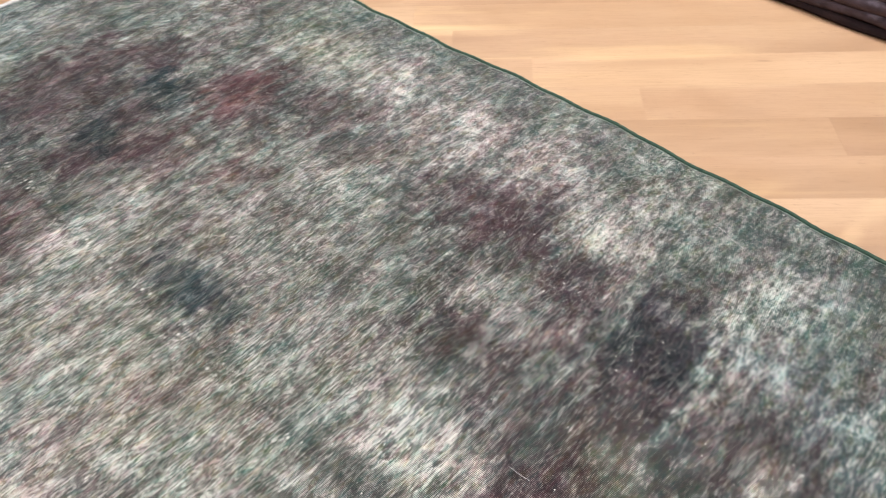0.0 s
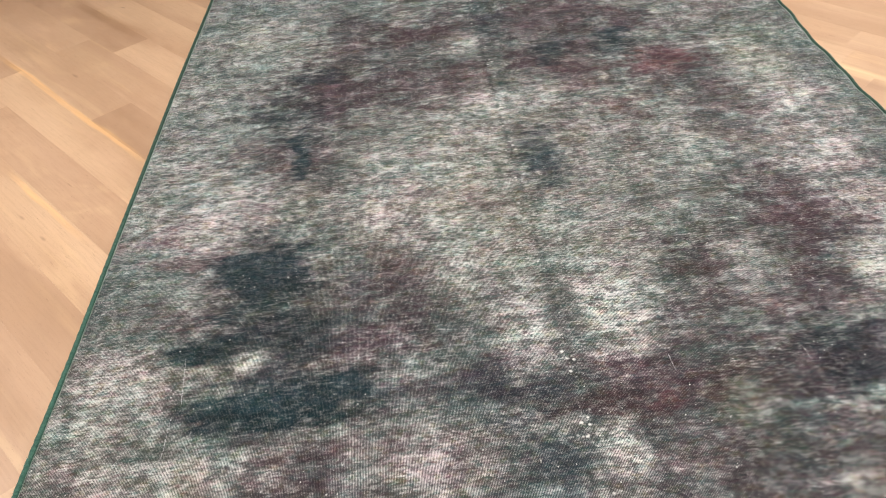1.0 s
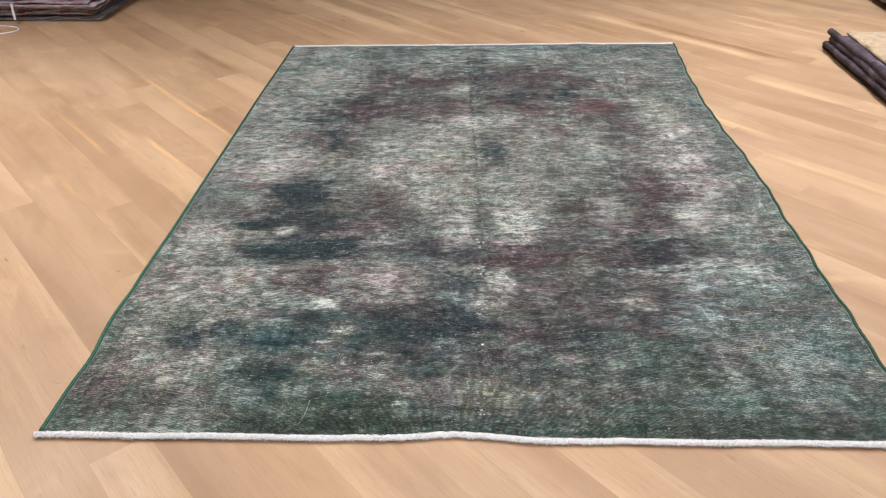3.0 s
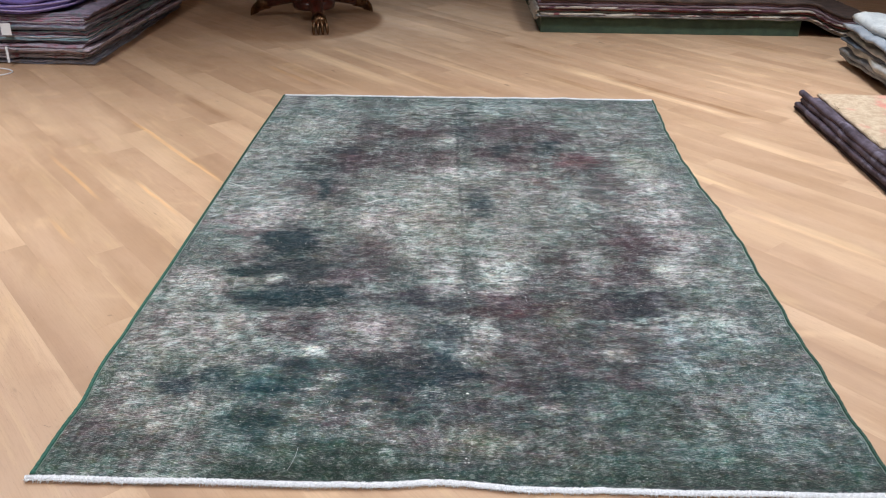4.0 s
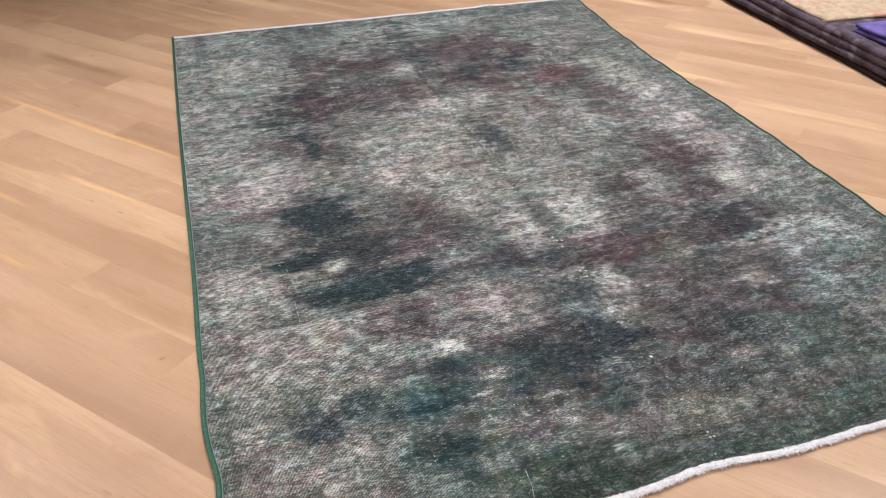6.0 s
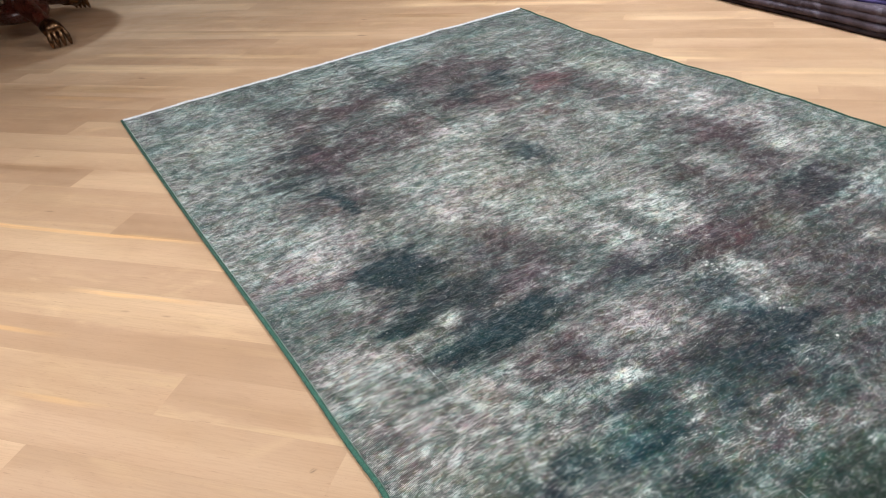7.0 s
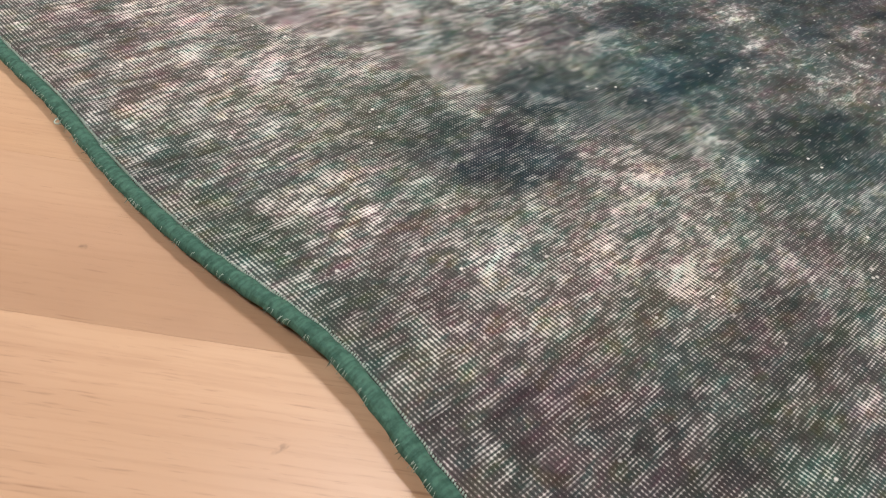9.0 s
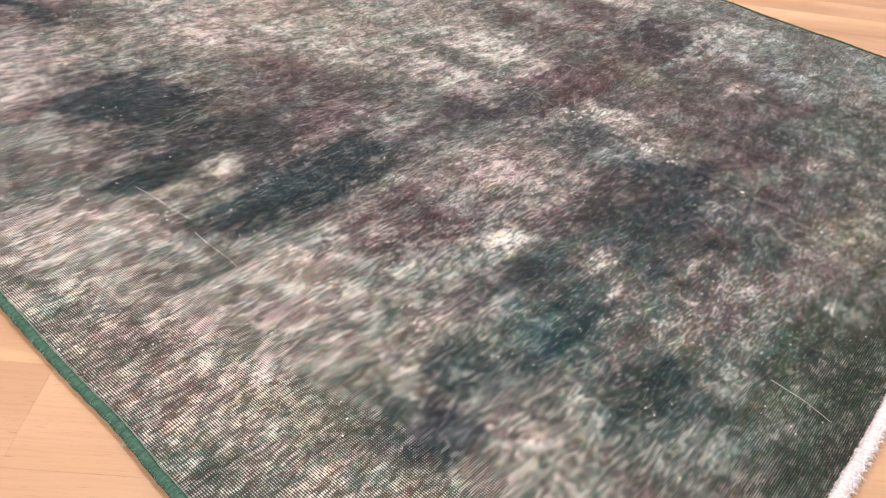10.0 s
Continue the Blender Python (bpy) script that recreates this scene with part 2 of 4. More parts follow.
    corner = m.ramp(m.math("MULTIPLY_ADD", m.noise(p, 14.0, 3.0), 1.4, m.math("ADD", cx, cy)), 2.0, 0.8, 0.0, 0.60)
    worn = m.math("MAXIMUM", worn, corner)
    run = m.math("MULTIPLY", m.ramp(pick, 0.525, 0.640), m.math("MULTIPLY", worn, m.math("MULTIPLY_ADD", faded, 1.2, m.math("MULTIPLY_ADD", corner, 0.10, 0.28)), None, True))
    run = m.math("MULTIPLY", run, m.math("MULTIPLY", m.ramp(weft, 0.15, 0.75), m.math("MULTIPLY_ADD", warp, 0.40, 0.60)))
    stub = m.math("MULTIPLY", m.ramp(m.noise(m.vec("MULTIPLY", p, (72.0, 300.0, 1.0)), 1.0, 1.0), 0.62, 0.70), m.math("MULTIPLY_ADD", faded, 0.8, 0.25))
    run = either(run, stub)
    colour = m.mix(run, colour, (0.70, 0.685, 0.65))
    # shade in the gaps between the ridges, painted in by darkening the colour
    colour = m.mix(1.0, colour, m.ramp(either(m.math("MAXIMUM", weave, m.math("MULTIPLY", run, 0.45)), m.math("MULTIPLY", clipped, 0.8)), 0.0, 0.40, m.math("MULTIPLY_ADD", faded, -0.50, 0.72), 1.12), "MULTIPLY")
    # stray cotton knots and thread ends
    lint = m.node("ShaderNodeTexVoronoi")
    m.put(lint.inputs["Vector"], m.vec("MULTIPLY", p, (60.0, 75.0, 1.0)))
    lint.inputs["Scale"].default_value = 1.0
    some = m.ramp(m.noise(p, 9.0, 2.0), 0.46, 0.60)
    seam = m.ramp(m.math("ABSOLUTE", m.math("SUBTRACT", x, 1.062)), 0.030, 0.006)
    some = m.math("MAXIMUM", some, m.math("MULTIPLY", seam, m.ramp(m.noise(p, 14.0, 2.0), 0.38, 0.48)))
    speck = m.math("MULTIPLY", m.ramp(lint.outputs["Distance"], 0.12, 0.06), some)
    stitch = m.math("MULTIPLY", m.math("MULTIPLY", m.ramp(lint.outputs["Distance"], 0.30, 0.16), seam), m.ramp(m.noise(m.vec("MULTIPLY", p, (20.0, 11.0, 1.0)), 1.0, 2.0), 0.50, 0.60))
    colour = m.mix(m.math("MAXIMUM", speck, stitch), colour, (0.66, 0.66, 0.62))
    m.bsdf.inputs["Sheen Weight"].default_value = 0.04
    m.bsdf.inputs["Sheen Roughness"].default_value = 0.45
    m.bsdf.inputs["Sheen Tint"].default_value = (1.0, 0.93, 0.88, 1)
    height = m.math("ADD", cell, m.math("MULTIPLY", run, 0.6))
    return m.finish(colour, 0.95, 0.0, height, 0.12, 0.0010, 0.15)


def wool(name, a, b, stripes=(30.0, 30.0, 30.0), amount=0.5, c=None, patch=11.0):
    m = Nodes(name)
    p = m.coords()
    n = m.noise(m.vec("MULTIPLY", p, stripes), 1.0, 4.0, 0.6)
    fine = m.noise(p, 260.0, 2.0, 0.6)
    colour = m.mix(m.ramp(n, 0.5 - 0.2 * amount, 0.5 + 0.2 * amount), a, b)
    if c:
        colour = m.mix(m.ramp(m.noise(p, patch, 3.0), 0.55, 0.68), colour, c)
    colour = m.mix(m.ramp(fine, 0.35, 0.7, 0.0, 0.45), colour, m.mix(1.0, colour, (0.35, 0.35, 0.36), "MULTIPLY"))
    return m.finish(colour, 0.92, 0.0, fine, 0.5, 0.002, 0.15)


def plain(name, colour, dark, rough=0.6, metal=0.0, scale=20.0, bump=0.15, specular=0.4):
    m = Nodes(name)
    n = m.noise(m.coords(), scale, 4.0)
    fine = m.noise(m.coords(), scale * 9, 3.0)
    c = m.mix(m.ramp(n, 0.3, 0.7), colour, dark)
    return m.finish(c, m.ramp(fine, 0.3, 0.7, max(rough - 0.1, 0.05), min(rough + 0.1, 1.0)), metal, fine, bump, 0.001, specular)


def cord(name, a, b):
    """Overcast wool, fresh green at the near corner and duller further along."""
    m = Nodes(name)
    p = m.coords()
    n = m.noise(m.vec("MULTIPLY", p, (40.0, 420.0, 40.0)), 1.0, 4.0, 0.6)
    fine = m.noise(p, 260.0, 2.0, 0.6)
    colour = m.mix(m.ramp(n, 0.32, 0.68), a, b)
    x, y, _ = m.split(p)
    dulled = m.math("MAXIMUM", m.ramp(m.math("MULTIPLY_ADD", m.noise(p, 6.0, 2.0), 0.6, y), 1.0, 2.3, 0.0, 0.8), m.ramp(x, 1.0, 1.5, 0.0, 0.8))
    colour = m.mix(dulled, colour, m.mix(m.ramp(n, 0.4, 0.6), (0.062, 0.100, 0.076), (0.034, 0.062, 0.048)))
    colour = m.mix(m.ramp(fine, 0.35, 0.7, 0.0, 0.45), colour, m.mix(1.0, colour, (0.35, 0.35, 0.36), "MULTIPLY"))
    return m.finish(colour, 0.92, 0.0, fine, 0.5, 0.002, 0.15)


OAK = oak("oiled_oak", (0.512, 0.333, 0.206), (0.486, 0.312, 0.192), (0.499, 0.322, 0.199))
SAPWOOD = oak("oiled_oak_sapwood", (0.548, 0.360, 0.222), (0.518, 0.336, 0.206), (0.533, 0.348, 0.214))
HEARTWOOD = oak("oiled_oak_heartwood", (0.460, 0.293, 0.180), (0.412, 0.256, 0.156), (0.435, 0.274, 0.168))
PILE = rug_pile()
BINDING = cord("green_wool_cord", (0.075, 0.172, 0.127), (0.042, 0.108, 0.080))
FIBRE = plain("pale_fibre", (0.40, 0.50, 0.43), (0.30, 0.40, 0.34), 0.9)
COTTON = wool("undyed_cotton", (0.88, 0.88, 0.90), (0.74, 0.73, 0.74), (160, 160, 160), 0.8)
GAP = plain("seam_filler", (0.46, 0.29, 0.17), (0.41, 0.25, 0.145), 0.9)
PAINT = plain("white_wall_paint", (0.74, 0.72, 0.69), (0.70, 0.68, 0.65), 0.8, 0.0, 3.0)
MAHOGANY = plain("polished_mahogany", (0.085, 0.018, 0.010), (0.035, 0.009, 0.006), 0.28, 0.0, 14.0, 0.05, 0.5)
BRASS = plain("aged_brass", (0.24, 0.14, 0.075), (0.08, 0.042, 0.024), 0.30, 1.0, 40.0, 0.1)
GREEN_BOARD = plain("green_stained_board", (0.060, 0.098, 0.062), (0.040, 0.066, 0.046), 0.7, 0.0, 12.0)
WHITE_PLASTIC = plain("white_plastic", (0.80, 0.80, 0.82), (0.74, 0.74, 0.77), 0.4, 0.0, 30.0, 0.05)
PAPER = plain("white_card", (0.82, 0.82, 0.84), (0.76, 0.76, 0.78), 0.7, 0.0, 30.0, 0.05)


# ---- mesh helpers ----
def mesh_of(name, verts, faces, material, smooth=True):
    data = bpy.data.meshes.new(name)
    data.from_pydata([tuple(v) for v in verts], [], [tuple(f) for f in faces])
    data.materials.append(material)
    data.polygons.foreach_set("use_smooth", [smooth] * len(data.polygons))
    data.update()
    return data


def attach(ob, parent, label=""):
    if parent is not None:
        ob.parent = parent
    if label:
        tagged(ob, label)
    return ob


def part(name, bm, material, parent, label="", smooth=True):
    data = bpy.data.meshes.new(name)
    bmesh.ops.recalc_face_normals(bm, faces=bm.faces)
    bm.to_mesh(data)
    bm.free()
    data.materials.append(material)
    data.polygons.foreach_set("use_smooth", [smooth] * len(data.polygons))
    return attach(new(name, data), parent, label)


def solid(name, verts, faces, material, parent, label="", smooth=True):
    return attach(new(name, mesh_of(name, verts, faces, material, smooth)), parent, label)


def box(bm, x0, x1, y0, y1, z0, z1, bevel=0.0):
    made = bmesh.ops.create_cube(bm, size=1.0, matrix=Matrix.Translation(((x0 + x1) / 2, (y0 + y1) / 2, (z0 + z1) / 2)) @ Matrix.Diagonal((x1 - x0, y1 - y0, z1 - z0, 1)))
    if bevel:
        edges = list({e for v in made["verts"] for e in v.link_edges})
        bmesh.ops.bevel(bm, geom=edges, offset=bevel, segments=2, affect="EDGES", profile=0.5)


def tube(path, radius, sides=10, squash=1.0, caps=True):
    """Verts and faces of a tube along a list of points; radius is a number or a function of the share along it."""
    verts, faces = [], []
    n = len(path)
    for i, p in enumerate(path):
        ahead = (path[min(i + 1, n - 1)] - path[max(i - 1, 0)]).normalized()
        side = ahead.cross(Vector((0, 0, 1)))
        side = side.normalized() if side.length > 1e-4 else Vector((1, 0, 0))
        up = side.cross(ahead)
        r = radius(i / (n - 1)) if callable(radius) else radius
        for k in range(sides):
            a = 2 * math.pi * k / sides
            verts.append(p + side * (r * math.cos(a)) + up * (r * squash * math.sin(a)))
    for i in range(n - 1):
        for k in range(sides):
            a, b = i * sides + k, i * sides + (k + 1) % sides
            faces.append((a, b, b + sides, a + sides))
    if caps:
        faces.append(tuple(range(sides))[::-1])
        faces.append(tuple(range((n - 1) * sides, n * sides)))
    return verts, faces


def lathe(profile, sides=40):
    verts, faces = [], []
    for r, z in profile:
        for k in range(sides):
            a = 2 * math.pi * k / sides
            verts.append((r * math.cos(a), r * math.sin(a), z))
    for i in range(len(profile) - 1):
        for k in range(sides):
            a, b = i * sides + k, i * sides + (k + 1) % sides
            faces.append((a, b, b + sides, a + sides))
    faces.append(tuple(range(sides))[::-1])
    faces.append(tuple(range((len(profile) - 1) * sides, len(profile) * sides)))
    return verts, faces


# ---- the room ----
X0, X1, Y0, Y1, HIGH = -4.2, 6.2, -4.0, 8.0, 3.3


def wall(name, x0, x1, y0, y1):
    bm = bmesh.new()
    box(bm, x0, x1, y0, y1, 0.0, HIGH)
    return tagged(part(name, bm, PAINT, None, "plain white painted shop wall", False), category="wall", kind="structure")


wall("wall_south", X0, X1, Y0 - 0.2, Y0)
wall("wall_north", X0, X1, Y1, Y1 + 0.2)
wall("wall_west", X0 - 0.2, X0, Y0 - 0.2, Y1 + 0.2)
wall("wall_east", X1, X1 + 0.2, Y0 - 0.2, Y1 + 0.2)
bm = bmesh.new()
box(bm, X0 - 0.2, X1 + 0.2, Y0 - 0.2, Y1 + 0.2, HIGH, HIGH + 0.2)
tagged(part("ceiling", bm, PAINT, None, "plain white ceiling", False), category="ceiling", kind="structure")
bm = bmesh.new()
box(bm, X0 - 0.2, X1 + 0.2, Y0 - 0.2, Y1 + 0.2, -0.2, -0.0035)
floor = tagged(part("floor", bm, GAP, None, "wide honey-coloured oak floorboards laid on the diagonal", False), category="floor", kind="structure")

# ---- the rug ----
SHADE = [
    (0.497, 1.034, 0.166, 0.270, 0.5),
    (1.183, 0.785, 0.524, 0.080, 0.45),
    (0.776, 0.475, 0.310, 0.187, 0.32),
    (1.341, 0.502, 0.269, 0.192, 0.35),
    (1.128, 2.259, 0.568, 0.338, 0.32),
    (1.552, 1.125, 0.222, 0.215, 0.32),
    (0.510, 1.879, 0.100, 0.316, 0.35),
    (0.159, 0.140, 0.100, 0.060, 0.15),
    (1.117, 0.233, 0.111, 0.078, 0.25),
]
TEAL = [
    (0.417, 1.208, 0.099, 0.106, 0.95),
    (0.512, 1.293, 0.027, 0.021, 0.6),
    (0.461, 0.986, 0.087, 0.117, 0.6),
    (0.298, 0.974, 0.057, 0.032, 0.95),
    (0.428, 0.819, 0.110, 0.049, 0.9),
    (0.577, 0.834, 0.079, 0.053, 0.95),
    (0.369, 0.842, 0.027, 0.044, 0.4),
    (1.274, 2.205, 0.041, 0.069, 0.75),
    (1.506, 2.235, 0.048, 0.079, 0.95),
    (0.503, 2.165, 0.060, 0.037, 0.6),
    (0.425, 1.957, 0.064, 0.075, 0.5),
    (0.325, 1.933, 0.050, 0.040, 0.4),
    (0.466, 1.700, 0.012, 0.142, 0.95),
    (0.449, 1.792, 0.055, 0.038, 0.35),
]
SLATE = [
    (0.906, 0.821, 0.120, 0.039, 0.8),
    (0.961, 0.829, 0.046, 0.080, 0.5),
    (0.436, 0.954, 0.057, 0.086, 0.4),
    (1.647, 0.786, 0.070, 0.070, 0.8),
    (1.644, 0.794, 0.046, 0.043, 0.4),
    (1.016, 0.801, 0.027, 0.052, 0.5),
    (0.882, 0.417, 0.040, 0.130, 0.3),
]
NAVY = [
    (1.138, 1.610, 0.046, 0.100, 0.65),
    (1.145, 1.500, 0.034, 0.075, 0.55),
    (1.087, 2.559, 0.041, 0.248, 0.55),
    (1.136, 2.888, 0.019, 0.130, 0.4),
    (1.009, 0.608, 0.039, 0.060, 0.45),
    (0.974, 0.394, 0.060, 0.083, 0.7),
    (0.998, 0.491, 0.025, 0.028, 0.3),
    (0.637, 2.806, 0.100, 0.250, 0.3),
    (0.238, 0.344, 0.020, 0.017, 0.6),
]
TEAL_LOW = [
    (0.546, 0.388, 0.054, 0.088, 0.43),
    (0.782, 0.399, 0.057, 0.092, 0.58),
    (0.709, 0.331, 0.019, 0.024, 0.43),
    (0.989, 0.448, 0.050, 0.038, 0.36),
    (1.033, 0.411, 0.031, 0.026, 0.43),
    (1.338, 0.354, 0.043, 0.044, 0.54),
    (1.341, 0.259, 0.034, 0.052, 0.32),
    (0.506, 0.198, 0.029, 0.091, 0.40),
    (0.352, 0.350, 0.030, 0.061, 0.32),
    (0.236, 0.344, 0.027, 0.030, 0.32),
    (0.670, 0.122, 0.035, 0.045, 0.22),
    (1.645, 0.263, 0.019, 0.023, 0.22),
]
TEAL_NEAR = [
    (0.484, 0.342, 0.050, 0.040, 0.35),
    (0.354, 0.391, 0.035, 0.025, 0.42),
    (0.244, 0.372, 0.030, 0.025, 0.32),
    (0.493, 0.212, 0.060, 0.020, 0.42),
    (0.513, 0.168, 0.050, 0.020, 0.35),
    (0.460, 0.355, 0.050, 0.030, 0.42),
    (0.492, 0.200, 0.050, 0.015, 0.42),
    (0.328, 0.382, 0.020, 0.012, 0.35),
    (0.565, 0.445, 0.060, 0.035, 0.42),
    (0.327, 0.350, 0.030, 0.015, 0.28),
    (0.514, 0.326, 0.040, 0.020, 0.28),
]
PURPLE_TOP = [
    (0.862, 2.414, 0.144, 0.051, 0.92),
    (0.630, 2.469, 0.087, 0.087, 0.61),
    (0.936, 2.538, 0.104, 0.071, 0.55),
    (1.293, 2.480, 0.154, 0.140, 0.73),
    (1.480, 2.503, 0.089, 0.076, 0.79),
    (1.596, 2.357, 0.065, 0.075, 0.79),
    (1.355, 2.192, 0.083, 0.085, 0.67),
    (1.187, 2.150, 0.082, 0.045, 0.92),
    (0.585, 2.056, 0.144, 0.125, 0.85),
    (0.861, 2.054, 0.159, 0.119, 0.67),
    (0.584, 2.281, 0.083, 0.099, 0.55),
    (0.453, 1.696, 0.048, 0.134, 0.55),
    (0.627, 2.013, 0.052, 0.081, 0.49),
    (1.313, 2.010, 0.059, 0.099, 0.61),
    (1.619, 2.058, 0.107, 0.108, 0.61),
    (1.554, 1.917, 0.052, 0.068, 0.61),
    (0.334, 1.737, 0.066, 0.091, 0.43),
    (0.530, 1.565, 0.029, 0.083, 0.49),
    (1.677, 1.716, 0.061, 0.137, 0.43),
]
PURPLE_MID = [
    (0.715, 1.183, 0.083, 0.078, 0.7),
    (0.728, 1.105, 0.051, 0.042, 0.5),
    (0.656, 0.973, 0.106, 0.029, 0.45),
    (0.647, 0.956, 0.077, 0.087, 0.4),
    (0.811, 1.004, 0.069, 0.060, 0.35),
    (0.416, 0.747, 0.049, 0.023, 0.5),
    (0.712, 0.818, 0.055, 0.052, 0.35),
    (0.563, 0.622, 0.141, 0.060, 0.45),
    (0.661, 0.639, 0.095, 0.092, 0.4),
    (0.677, 0.519, 0.066, 0.028, 0.4),
    (0.266, 1.070, 0.094, 0.031, 0.3),
]
PURPLE_RING = [
    (1.414, 1.122, 0.062, 0.054, 0.7),
    (1.382, 0.968, 0.064, 0.020, 0.45),
    (1.530, 1.234, 0.032, 0.058, 0.55),
    (1.688, 1.355, 0.078, 0.062, 0.65),
    (1.712, 1.192, 0.095, 0.102, 0.8),
    (1.694, 1.010, 0.060, 0.080, 0.7),
    (1.537, 0.979, 0.069, 0.049, 0.6),
    (1.681, 1.118, 0.041, 0.130, 0.4),
    (1.170, 0.785, 0.128, 0.069, 0.75),
    (1.130, 0.836, 0.046, 0.036, 0.4),
    (1.503, 0.786, 0.074, 0.069, 0.65),
    (1.511, 0.742, 0.054, 0.025, 0.4),
]
PURPLE_LOW = [
    (1.488, 0.608, 0.026, 0.061, 0.5),
    (1.593, 0.594, 0.065, 0.075, 0.5),
    (1.258, 0.631, 0.105, 0.084, 0.35),
    (1.378, 0.492, 0.108, 0.056, 0.35),
    (1.527, 0.431, 0.057, 0.060, 0.55),
    (1.195, 0.373, 0.103, 0.062, 0.4),
    (1.132, 0.236, 0.097, 0.050, 0.35),
    (0.882, 0.417, 0.040, 0.130, 0.35),
    (1.334, 0.242, 0.060, 0.068, 0.3),
    (0.850, 0.639, 0.095, 0.092, 0.25),
    (0.095, 0.195, 0.036, 0.095, 0.4),
]
PLUM_NEAR = [
    (0.086, 0.154, 0.030, 0.020, 0.4),
    (0.092, 0.104, 0.030, 0.025, 0.4),
    (0.060, 0.183, 0.020, 0.012, 0.35),
]
RED = [
    (1.608, 2.071, 0.108, 0.073, 0.7),
    (1.345, 2.105, 0.081, 0.055, 0.35),
    (1.412, 1.784, 0.043, 0.050, 0.45),
    (1.009, 2.106, 0.040, 0.048, 0.4),
    (0.521, 0.924, 0.052, 0.026, 0.5),
    (1.218, 0.728, 0.018, 0.021, 0.4),
    (1.756, 1.758, 0.044, 0.062, 0.35),
    (0.227, 1.279, 0.100, 0.023, 0.5),
    (0.276, 1.158, 0.051, 0.098, 0.25),
    (1.533, 0.959, 0.030, 0.029, 0.4),
]
PINK = [
    (1.919, 1.763, 0.094, 0.094, 0.5),
    (1.856, 1.482, 0.105, 0.187, 0.6),
    (1.897, 1.239, 0.119, 0.082, 0.35),
    (1.838, 1.136, 0.057, 0.066, 0.5),
    (0.297, 1.404, 0.143, 0.101, 0.55),
    (0.223, 1.647, 0.094, 0.115, 0.35),
    (0.206, 1.364, 0.108, 0.062, 0.4),
    (0.702, 1.492, 0.045, 0.159, 0.25),
    (1.677, 0.912, 0.049, 0.038, 0.4),
    (0.104, 0.358, 0.016, 0.007, 0.6),
    (0.141, 0.259, 0.020, 0.012, 0.45),
    (0.044, 0.134, 0.012, 0.010, 0.4),
]
PALE = [
    (0.995, 2.310, 0.049, 0.070, 0.5),
    (1.028, 1.924, 0.064, 0.084, 0.65),
    (1.182, 1.927, 0.052, 0.084, 0.55),
    (1.178, 0.990, 0.064, 0.118, 0.85),
    (0.992, 0.989, 0.054, 0.118, 0.6),
    (0.902, 1.208, 0.063, 0.102, 0.45),
    (0.748, 1.451, 0.135, 0.143, 0.35),
    (1.124, 0.637, 0.026, 0.042, 0.65),
    (1.076, 0.533, 0.033, 0.042, 0.6),
    (0.583, 0.518, 0.045, 0.028, 0.75),
    (0.402, 0.934, 0.019, 0.019, 0.55),
    (0.764, 0.647, 0.095, 0.100, 0.5),
    (1.803, 1.021, 0.055, 0.071, 0.8),
    (1.527, 1.071, 0.041, 0.084, 0.5),
    (1.509, 0.519, 0.033, 0.028, 0.6),
    (1.264, 0.269, 0.030, 0.017, 0.6),
]
PALE_SOFT = [
    (1.614, 0.685, 0.045, 0.032, 0.55),
    (1.235, 1.273, 0.075, 0.164, 0.4),
    (0.646, 0.398, 0.024, 0.025, 0.5),
    (0.810, 0.244, 0.040, 0.056, 0.4),
    (0.094, 0.374, 0.023, 0.037, 0.5),
    (0.321, 0.624, 0.059, 0.106, 0.4),
    (0.573, 0.740, 0.053, 0.025, 0.5),
    (0.811, 2.540, 0.037, 0.068, 0.5),
    (0.861, 1.733, 0.121, 0.137, 0.3),
    (0.482, 2.341, 0.098, 0.123, 0.45),
    (0.339, 2.550, 0.080, 0.090, 0.4),
    (0.348, 1.589, 0.069, 0.056, 0.3),
    (1.178, 1.875, 0.064, 0.032, 0.3),
]
PALE_NEAR = [
    (0.190, 0.240, 0.100, 0.060, 0.35),
    (0.089, 0.387, 0.020, 0.010, 0.8),
    (0.227, 0.244, 0.050, 0.020, 0.35),
    (0.268, 0.201, 0.050, 0.020, 0.3),
    (0.209, 0.630, 0.120, 0.070, 0.4),
    (0.111, 0.790, 0.090, 0.120, 0.5),
    (0.140, 0.930, 0.070, 0.100, 0.5),
    (0.270, 0.425, 0.012, 0.030, 0.6),
    (0.121, 0.540, 0.060, 0.050, 0.3),
    (0.578, 0.240, 0.060, 0.030, 0.25),
]
PALE_SPOT = [
    (0.600, 0.520, 0.018, 0.022, 0.6),
    (1.121, 0.637, 0.016, 0.026, 0.4),
    (0.388, 0.945, 0.012, 0.012, 0.3),
    (1.008, 2.318, 0.028, 0.049, 0.2),
    (1.789, 1.040, 0.026, 0.031, 0.5),
]
BLUE = [
    (1.681, 0.479, 0.083, 0.069, 0.45),
    (1.852, 0.580, 0.121, 0.089, 0.3),
    (1.716, 0.641, 0.035, 0.093, 0.35),
    (1.922, 0.278, 0.077, 0.105, 0.3),
    (0.984, 0.547, 0.042, 0.029, 0.35),
    (0.913, 0.732, 0.054, 0.033, 0.35),
    (0.326, 2.739, 0.198, 0.145, 0.3),
    (1.341, 2.894, 0.160, 0.131, 0.35),
    (0.213, 1.510, 0.034, 0.134, 0.25),
]
